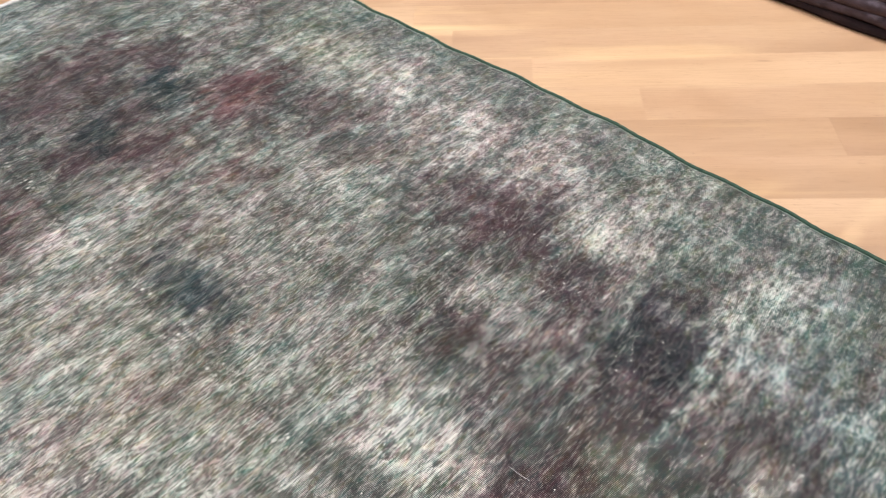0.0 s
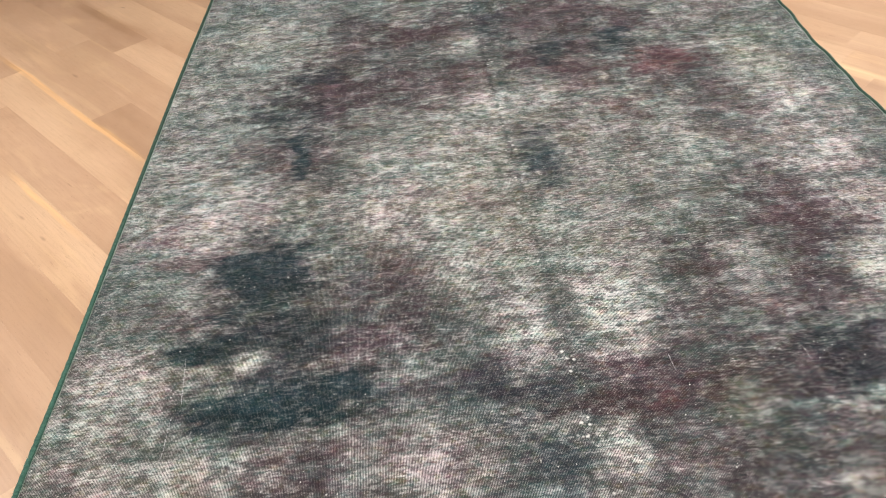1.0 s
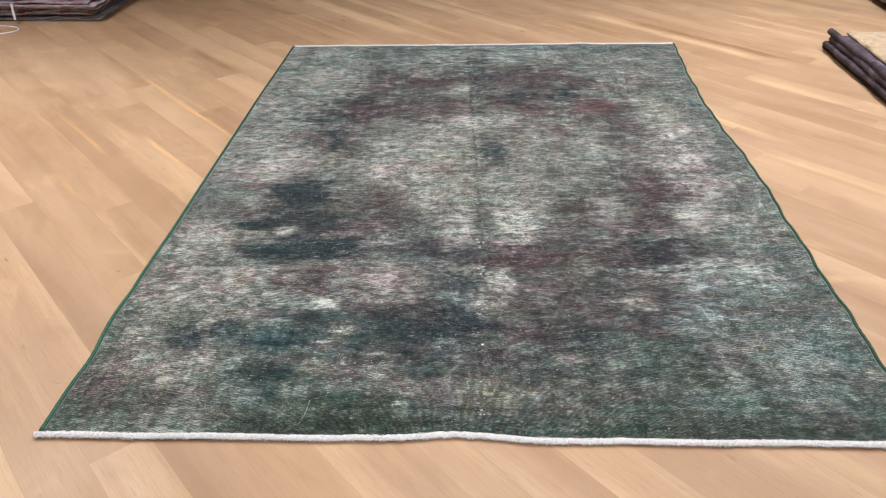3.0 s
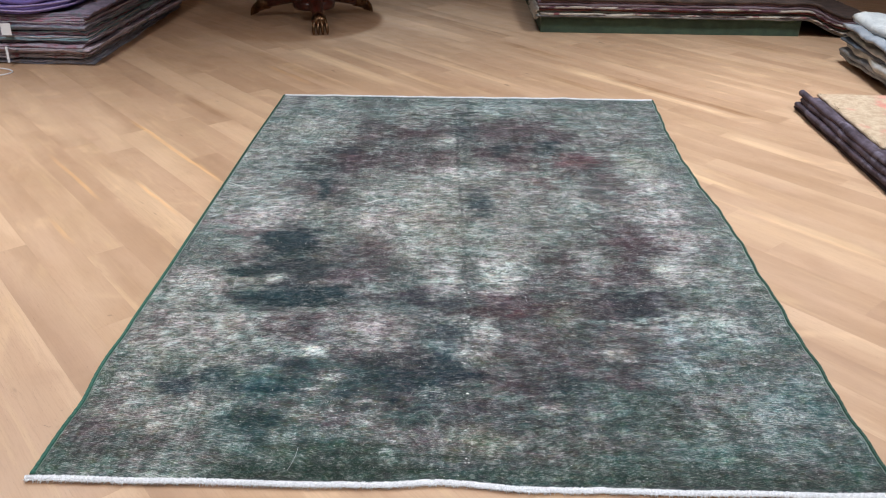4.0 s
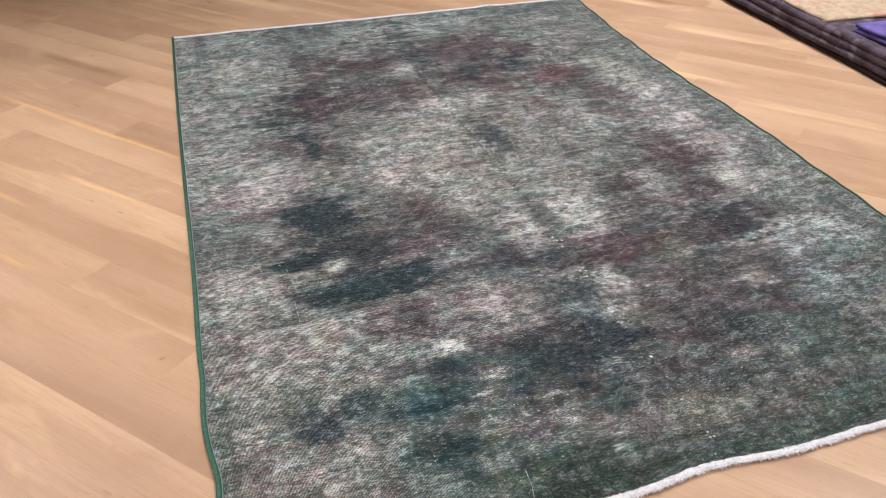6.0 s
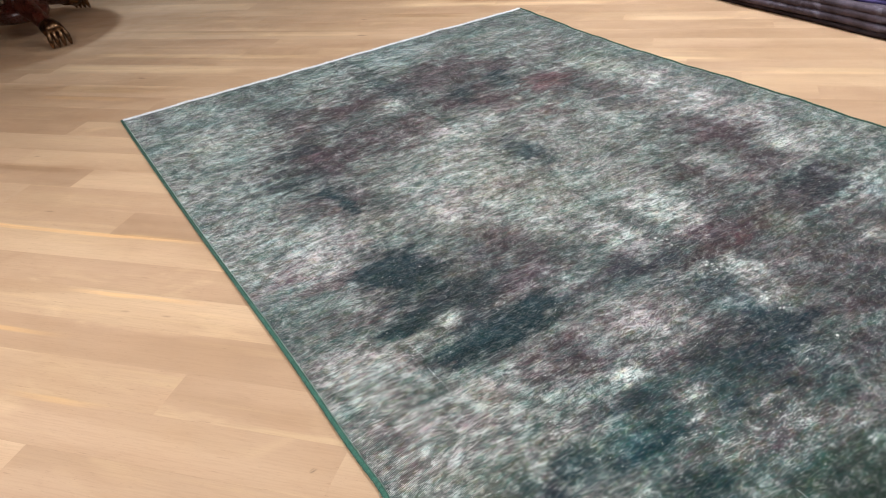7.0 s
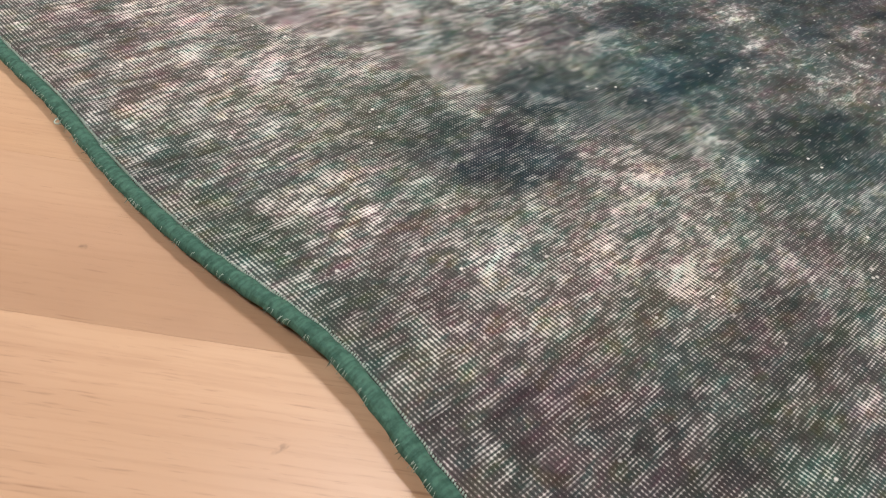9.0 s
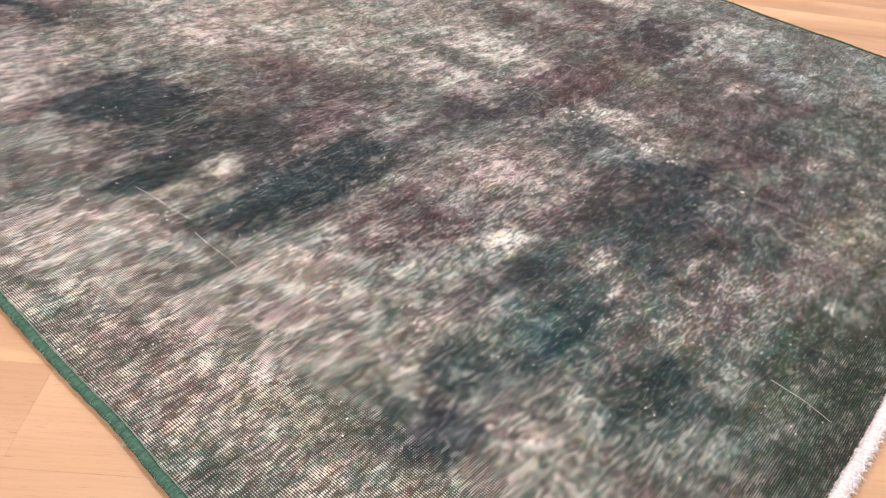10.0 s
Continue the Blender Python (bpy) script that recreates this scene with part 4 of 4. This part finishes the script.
# the tall stack beside the table
STACK = pose(-1.30, 3.60, 0, 0, 0, -1.5)
rows = (
    ("slate grey folded wool rug in a stack", (0.24, 0.25, 0.30), (0.13, 0.14, 0.18)),
    ("steel blue folded wool rug in a stack", (0.22, 0.25, 0.31), (0.12, 0.13, 0.17)),
    ("pale grey folded wool rug in a stack", (0.27, 0.26, 0.30), (0.15, 0.15, 0.18)),
    ("grey and rust folded wool rug in a stack", (0.22, 0.20, 0.23), (0.16, 0.11, 0.12)),
    ("dusty mauve folded wool rug in a stack", (0.26, 0.21, 0.24), (0.15, 0.13, 0.15)),
    ("dark grey folded wool rug with red marks in a stack", (0.19, 0.18, 0.21), (0.17, 0.09, 0.11)),
    ("grey mauve folded wool rug in a stack", (0.22, 0.20, 0.24), (0.12, 0.11, 0.14)),
    ("teal grey folded wool rug in a stack", (0.12, 0.19, 0.21), (0.13, 0.15, 0.18)),
    ("charcoal and crimson folded rug in a stack", (0.17, 0.17, 0.19), (0.18, 0.08, 0.11)),
    ("blue-green folded wool rug in a stack", (0.14, 0.20, 0.22), (0.10, 0.11, 0.14)),
    ("charcoal folded wool rug in a stack", (0.17, 0.16, 0.19), (0.10, 0.095, 0.12)),
    ("plum grey folded wool rug in a stack", (0.19, 0.14, 0.19), (0.11, 0.09, 0.11)),
    ("slate and rose folded rug in a stack", (0.17, 0.17, 0.20), (0.20, 0.09, 0.12)),
    ("dark plum folded rug in a stack", (0.16, 0.13, 0.17), (0.09, 0.075, 0.10)),
)
EDGING = wool("pale_rug_edging", (0.50, 0.46, 0.48), (0.34, 0.30, 0.34), (60, 60, 60), 0.8)
z = 0.001
for k, (label, a, b) in enumerate(rows):
    rng = random.Random(40 + k)
    h = rng.uniform(0.022, 0.032)
    wide, at = 1.25 + rng.uniform(-0.03, 0.03), STACK @ pose(-1.25 + rng.uniform(-0.03, 0.025), rng.uniform(-0.03, 0.05), 0, 0, 0, rng.uniform(-1.8, 1.8))
    z = folded_rug("folded_rug", wide, 1.9, [h / 2] * 2, z - 0.001, at,
                   wool("stack_wool", [v * 2.15 for v in a], [v * 2.15 for v in b], (14, 9, 60), 0.9, (0.30, 0.14, 0.17) if k % 3 == 2 else (0.18, 0.23, 0.26) if k % 3 == 1 else (0.36, 0.35, 0.38)), label, "stacked folded rugs", seed=k, ruck=0.013)
    if k in (1, 3, 4, 6, 7, 9, 11):
        # a pale strip on the upper fold runs along the front and round the corner
        off = rng.uniform(0, 9)
        path = [Vector((x, -0.007 + 0.006 * noise.noise(Vector((x * 4, off, 0))), h * 0.93 + 0.007 * noise.noise(Vector((x * 5, 3, off))))) for x in np.linspace(0.25, wide - 0.02, 40)]
        path += [Vector((wide + 0.007 + 0.006 * noise.noise(Vector((y * 4, off, 5))), y, h * 0.93 + 0.007 * noise.noise(Vector((wide * 5 + y * 5, 3, off))))) for y in np.linspace(0.02, 0.9, 36)]
        solid("bound_edge", *tube(path, 0.0042, 6), EDGING, LAID[-1], "pale bound edge of the rug")
VIOLET = wool("violet_wool", (0.20, 0.15, 0.44), (0.12, 0.10, 0.28), (8, 8, 8), 0.8)
LAVENDER = wool("lavender_edging", (0.46, 0.38, 0.66), (0.34, 0.27, 0.52), (40, 40, 40), 0.8)


def slack(p):
    """Rounds the free corner of a folded cloth and lets its front sag."""
    over = max(0.0, p.x - 0.82) / 0.26
    p.y += 0.16 * over * over
    p.z -= 0.018 * max(0.0, 0.16 - p.y) / 0.16
    return p


folded_rug("folded_rug", 1.08, 0.85, [0.034, 0.036, 0.030], z + 0.016, pose(-2.51, 3.63, 0, 0, 0, -2), VIOLET, "violet wool rug loosely folded on a rug stack", "stacked folded rugs", slack, seed=61, ruck=0.012)
for k, lift_by in enumerate((0.022, 0.052)):
    path = [slack(Vector((x, -0.002 + 0.008 * noise.noise(Vector((x * 4, k, 7))), lift_by + 0.006 * noise.noise(Vector((x * 5, k, 2)))))) for x in np.linspace(0.1, 1.07, 50)]
    path += [slack(Vector((1.085, y, lift_by))) for y in np.linspace(0.02, 0.4, 14)]
    solid("bound_edge", *tube(path, 0.006, 8), LAVENDER, LAID[-1], "pale lavender bound edge")


def price_tag(x, y, z, turn, w, h):
    bm = bmesh.new()
    box(bm, -w / 2, w / 2, -0.001, 0.001, 0, h, 0.0006)
    ob = part("price_tag", bm, PAPER, None, "blank white card price tag on a rug", False)
    ob.matrix_world = pose(x, y, z, -8, 0, turn)
    return tagged(ob, category="tag")


price_tag(-1.785, 3.562, 0.200, 3, 0.062, 0.072)
price_tag(-1.805, 3.545, 0.03, 12, 0.014, 0.10)

path = [Vector((-1.93 + 0.20 * math.cos(a), 3.41 + 0.10 * math.sin(a), 0.004)) for a in np.linspace(-2.6, 2.6, 50)]
tagged(solid("cable", *tube(path, 0.0045, 8), WHITE_PLASTIC, None, "thin white looped cable lying on the floor"), category="cable")


# ---- the pedestal table ----
def pedestal_table(x, y, turn):
    table = tagged(new("pedestal_table"), "dark polished mahogany pedestal table with brass claw feet", "table")
    v, f = lathe([(0.16, 0.10), (0.17, 0.12), (0.17, 0.16), (0.13, 0.18), (0.07, 0.20), (0.06, 0.26), (0.085, 0.33), (0.10, 0.42), (0.075, 0.52), (0.05, 0.57), (0.07, 0.60), (0.12, 0.68), (0.20, 0.705)])
    solid("column", v, f, MAHOGANY, table)
    v, f = lathe([(0.10, 0.70), (0.54, 0.705), (0.57, 0.715), (0.585, 0.73), (0.585, 0.742), (0.575, 0.752), (0.40, 0.755), (0.001, 0.755)], 64)
    solid("tabletop", v, f, MAHOGANY, table)
    for k in range(3):
        a = math.radians(120 * k)
        out = Vector((math.cos(a), math.sin(a), 0))
        side = Vector((-out.y, out.x, 0))
        path = []
        for s in np.linspace(0, 1, 16):
            path.append(out * (0.10 + 0.36 * s) + Vector((0, 0, 0.145 + 0.045 * math.sin(math.pi * (0.5 + 0.5 * s) * 1.0) * (1 - s) - 0.045 * s * s)))
        v, f = tube(path, lambda s: 0.062 - 0.020 * s, 12, 0.9)
        leg = solid("leg", v, f, MAHOGANY, table)
        verts, faces = [], []

        def add(v, f):
            n = len(verts)
            verts.extend(v)
            faces.extend(tuple(i + n for i in g) for g in f)

        add(*tube([out * r + Vector((0, 0, h)) for r, h in ((0.40, 0.105), (0.44, 0.105), (0.48, 0.092), (0.505, 0.07))], lambda s: 0.050 + 0.010 * math.sin(math.pi * s), 14, 0.85))
        for t in (-1.5, -0.5, 0.5, 1.5):
            sp = side * (t * 0.030)
            add(*tube([out * r + sp * g + Vector((0, 0, h)) for r, g, h in ((0.44, 0.7, 0.115), (0.48, 0.85, 0.115), (0.515, 1.0, 0.095), (0.535, 1.1, 0.062), (0.545, 1.15, 0.030), (0.555, 1.15, 0.006))],
                      lambda s: 0.0165 + 0.004 * math.cos(9 * s) - 0.007 * s, 9))
        solid("claw_foot", verts, faces, BRASS, leg, "cast brass lion claw foot")
    table.matrix_world = pose(x, y, 0, 0, 0, turn)
    return table


pedestal_table(-0.073, 5.077, -77.0)


# ---- the low plinth with draped rugs ----
plinth = tagged(new("plinth"), "low dark green painted board plinth under draped rugs", "plinth")
for name, x0, x1, y0, y1, z0, z1 in (("front_board", 1.74, 3.77, 4.765, 4.787, 0.0, 0.108), ("back_board", 1.74, 3.77, 6.588, 6.61, 0.0, 0.108), ("end_board", 1.74, 1.762, 4.787, 6.588, 0.0, 0.108),
                                     ("end_board", 3.748, 3.77, 4.787, 6.588, 0.0, 0.108), ("top_board", 1.74, 3.77, 4.765, 6.61, 0.108, 0.124)):
    bm = bmesh.new()
    box(bm, x0, x1, y0, y1, z0, z1, 0.002)
    part(name, bm, GREEN_BOARD, plinth, "", False)
EDGE = 3.77


def draped(z0, drop):
    def shape(p):
        # the cloth lies on the plinth and slopes down to the floor past its end
        over = max(0.0, p.x + 1.71 - EDGE)
        s = min(over / 0.38, 1.0)
        p.z -= drop * (s * s * (3 - 2 * s))
        p.x -= 0.03 * s
        return p

    return shape


layers = (
    ("grey flatwoven rug draped over a plinth", (0.24, 0.23, 0.21), (0.10, 0.09, 0.09), 0.016, (9, 40, 40)),
    ("dark kilim with cream bars draped over a plinth", (0.07, 0.05, 0.05), (0.50, 0.45, 0.38), 0.015, (5, 30, 30)),
    ("olive grey folded rug draped over a plinth", (0.19, 0.18, 0.15), (0.09, 0.085, 0.07), 0.020, (9, 40, 40)),
    ("rust and plum folded rug draped over a plinth", (0.20, 0.06, 0.05), (0.09, 0.05, 0.06), 0.016, (7, 40, 40)),
    ("cream and plum folded rug draped over a plinth", (0.12, 0.06, 0.08), (0.46, 0.42, 0.37), 0.018, (6, 30, 30)),
    ("grey mauve folded wool rug draped over a plinth", (0.20, 0.15, 0.17), (0.12, 0.09, 0.10), 0.024, (9, 40, 40)),
    ("dusty pink folded rug draped over a plinth", (0.25, 0.16, 0.19), (0.15, 0.10, 0.12), 0.022, (9, 40, 40)),
    ("dark brown folded rug draped over a plinth", (0.10, 0.07, 0.06), (0.06, 0.045, 0.04), 0.026, (9, 40, 40)),
)
z = 0.125
for k, (label, a, b, h, bars) in enumerate(layers):
    rng = random.Random(70 + k)
    z = folded_rug("draped_rug", 2.45 + 0.05 * rng.random() + 0.02 * k, 1.7, [h], z, pose(1.71, 4.735 + rng.uniform(-0.01, 0.015), 0, 0, 0, rng.uniform(-0.3, 0.3)),
                   wool("draped_wool", [v * 1.25 for v in a], [v * 1.25 for v in b], bars, 0.28 if "cream" in label else 0.5, (0.26, 0.10, 0.11) if k in (1, 3) else None), label, "rugs on the plinth", draped(z, 0.118 - 0.002 * k), seed=90 + k, ruck=0.007, nx=80)


def end_tufts(parent, deep, h, seed):
    """A knotted cotton fringe hanging from the end of a draped rug."""
    rng = random.Random(seed)
    verts, faces = [], []
    for k in range(70):
        p = Vector((0.004, deep * k / 70 + rng.uniform(-0.003, 0.003), h * 0.5))
        way = Vector((-rng.uniform(0.5, 1.0), rng.uniform(-0.5, 0.3), -rng.uniform(0.2, 1.3))).normalized() * rng.uniform(0.025, 0.05)
        v, f = tube([p, p + way * 0.5 + Vector((0, 0, 0.004)), p + way], lambda s: 0.0042 * (1 - 0.5 * s), 6)
        n = len(verts)
        verts += v
        faces += [tuple(i + n for i in g) for g in f]
    return solid("fringe", verts, faces, CREAM, parent, "cream cotton fringe tufts")


CREAM = wool("cream_cotton", (0.60, 0.55, 0.47), (0.44, 0.39, 0.34), (90, 90, 90), 0.8)
for ob, h, seed in ((LAID[-8], 0.016, 31), (LAID[-7], 0.015, 32), (LAID[-5], 0.016, 33), (LAID[-4], 0.018, 34)):
    end_tufts(ob, 0.5, h, seed)


# ---- folded rugs by the side ----
BROWN = wool("plum_brown_wool", (0.125, 0.098, 0.125), (0.066, 0.050, 0.062), (12, 12, 12), 0.8, (0.19, 0.165, 0.21))
BROWN_DARK = wool("dark_brown_wool", (0.045, 0.028, 0.030), (0.026, 0.017, 0.02), (12, 12, 12), 0.8)
BEIGE = wool("beige_rose_wool", (0.60, 0.47, 0.33), (0.46, 0.34, 0.23), (30, 30, 30), 0.9, (0.60, 0.27, 0.21), 5.0)
PILE_AT = pose(2.875, 0.870, 0, 0, 0, -3.0)
z = 0.001
z = folded_rug("folded_rug", 1.3, 2.06, [0.023], z, PILE_AT @ pose(0.0, 0.0, 0, 0, 0, -0.3), BROWN_DARK, "dark brown folded rug lying on the floor", "folded rugs by the side", seed=201, ruck=0.004, ny=60)
z = folded_rug("folded_rug", 1.28, 2.03, [0.036], z, PILE_AT @ pose(0.025, 0.0, 0, 0, 0, 0.4), BROWN, "plum brown folded wool rug on a low pile", "folded rugs by the side", seed=202, ruck=0.004, ny=60)
z = folded_rug("folded_rug", 1.26, 2.01, [0.039], z, PILE_AT @ pose(0.035, 0.01, 0, 0, 0, 0.1), BROWN, "greyish plum folded wool rug with a rounded fold", "folded rugs by the side", seed=205, ruck=0.006, ny=60)
path = [Vector((0.012 + 0.004 * math.sin(9 * y), y, 0.047 + 0.003 * math.sin(14 * y))) for y in np.linspace(0.02, 2.045, 40)]
solid("rolled_edge", *tube(path, lambda s: 0.017 + 0.002 * math.sin(40 * s), 10), BROWN, LAID[-1], "rolled-over plum brown edge")
folded_rug("folded_rug", 1.1, 0.84, [0.020], z, PILE_AT @ pose(0.115, 1.19, 0, 0, 0, -1.0), BEIGE, "beige and rose patterned folded rug on a low pile", "folded rugs by the side", seed=203)
# short fluff along the cut edge of the beige rug
rng = random.Random(77)
verts, faces = [], []
for _ in range(900):
    p = Vector((0.004 + rng.uniform(-0.006, 0.008), rng.uniform(0.0, 0.84), rng.uniform(0.006, 0.019)))
    way = Vector((-rng.uniform(0.3, 1.0), rng.uniform(-0.7, 0.7), rng.uniform(-0.5, 0.4))).normalized() * rng.uniform(0.006, 0.018)
    v, f = tube([p, p + way * 0.6, p + way], lambda s: 0.0016 * (1 - 0.7 * s), 4)
    n = len(verts)
    verts += v
    faces += [tuple(k + n for k in g) for g in f]
tagged(solid("edge_fluff", verts, faces, BEIGE, LAID[-1]), "short pale fluff on a cut rug edge", kind="stuff")
folded_rug("folded_rug", 1.0, 0.98, [0.024, 0.022], z, PILE_AT @ pose(0.18, 0.07, 0, 0, 0, 2.0), VIOLET, "violet folded wool rug on a low pile", "folded rugs by the side", seed=204)

GREY = wool("pale_grey_wool", (0.68, 0.69, 0.67), (0.50, 0.515, 0.52), (7, 7, 7), 0.8)
GREY_DARK = wool("blue_grey_wool", (0.17, 0.19, 0.225), (0.10, 0.115, 0.14), (7, 7, 7), 0.8)
GREY_MID = wool("ash_grey_wool", (0.36, 0.38, 0.41), (0.24, 0.26, 0.29), (7, 7, 7), 0.8)
z = 0.001
for k, (mat, h, label, dx, turn, loose) in enumerate((
        (GREY_DARK, [0.045], "dark blue-grey folded rug under a pile", 0.11, -5, 0.014), (GREY_MID, [0.030, 0.032], "ash grey folded wool rug in a pile", 0.06, -3, 0.016),
        (GREY, [0.052], "pale grey folded wool rug with a slack edge in a pile", -0.015, -9, 0.026), (GREY_DARK, [0.018], "thin dark blue-grey folded rug in a pile", 0.03, -3, 0.016),
        (GREY, [0.028], "pale grey folded wool rug in a pile", 0.01, -7, 0.022), (GREY_DARK, [0.020, 0.018], "blue-grey folded wool rug in a pile", 0.0, -11, 0.020),
        (GREY_MID, [0.026], "ash grey wool rug folded once in a pile", -0.01, -5, 0.022), (GREY, [0.060], "pale grey thick folded wool rug on a pile", 0.11, -2, 0.024))):
    z = folded_rug("folded_rug", 1.2, 1.1, [v * 1.12 for v in h], z, pose(3.60 + dx, 2.88, 0, 0, 0, turn), mat, label, "grey folded rugs", seed=300 + k, ruck=loose)

# ---- floorboards ----
U, N = Vector((math.cos(ALONG), math.sin(ALONG), 0)), Vector((-math.sin(ALONG), math.cos(ALONG), 0))


def board(length, width):
    """A floorboard with a fine bevel along its edges, its top at floor level."""
    bm = bmesh.new()
    g, e = 0.00004, 0.00014
    a, b = length / 2 - g, width / 2 - g
    rows = [[bm.verts.new((sx * (a - i), sy * (b - i), z)) for sx, sy in ((-1, -1), (1, -1), (1, 1), (-1, 1))] for i, z in ((0, -0.0034), (0, -0.0002), (e, 0.0))]
    for low, high in zip(rows, rows[1:]):
        for k in range(4):
            bm.faces.new((low[k], low[(k + 1) % 4], high[(k + 1) % 4], high[k]))
    bm.faces.new(rows[-1])
    return bm


def lay_boards():
    rng = random.Random(5)
    # rows of boards 14 cm wide; the ends that lie in the open, and the tone of the board before and after each
    seams = [0.048 + 0.1396 * k for k in range(12)]
    while seams[-1] < 10.5:
        seams.append(seams[-1] + 0.1429)
    while seams[0] > -6.5:
        seams.insert(0, seams[0] - 0.1400)
    first = seams.index(0.048)
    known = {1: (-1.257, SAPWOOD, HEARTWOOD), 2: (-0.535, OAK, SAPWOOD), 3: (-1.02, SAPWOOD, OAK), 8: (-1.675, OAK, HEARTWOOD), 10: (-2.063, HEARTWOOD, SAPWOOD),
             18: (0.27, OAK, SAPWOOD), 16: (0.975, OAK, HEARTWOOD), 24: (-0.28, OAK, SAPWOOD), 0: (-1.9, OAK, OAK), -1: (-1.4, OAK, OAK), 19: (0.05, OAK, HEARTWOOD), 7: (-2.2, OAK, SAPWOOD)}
    made = []
    for k, (n0, n1) in enumerate(zip(seams, seams[1:])):
        at, before, after = known.get(k - first, (rng.uniform(-1, 1), None, None))
        cuts = [at]
        while cuts[-1] < 8.5:
            cuts.append(cuts[-1] + rng.uniform(1.5, 2.3))
        while cuts[0] > -9.5:
            cuts.insert(0, cuts[0] - rng.uniform(1.5, 2.3))
        # each row of boards runs from wall to wall and is cut off under them
        low, high = -99.0, 99.0
        for n in (n0, n1):
            for on, way, near, far in ((N.x * n, U.x, X0 - 0.19, X1 + 0.19), (N.y * n, U.y, Y0 - 0.19, Y1 + 0.19)):
                p, q = sorted(((near - on) / way, (far - on) / way))
                low, high = max(low, p), min(high, q)
        for c0, c1 in zip(cuts, cuts[1:]):
            u0, u1 = max(c0, low), min(c1, high)
            if u1 - u0 > 0.02:
                c = U * ((u0 + u1) / 2) + N * ((n0 + n1) / 2)
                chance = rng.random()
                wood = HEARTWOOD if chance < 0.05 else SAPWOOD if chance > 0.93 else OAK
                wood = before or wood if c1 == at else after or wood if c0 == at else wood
                made.append(((c - Vector((0.9, 1.9, 0))).length, c, u1 - u0, n1 - n0, wood))
    made.sort(key=lambda b: b[0])
    for _, c, length, width, wood in made[:700]:
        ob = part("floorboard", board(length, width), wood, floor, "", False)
        ob.matrix_world = pose(c.x, c.y, 0, 0, 0, -49.2)


lay_boards()
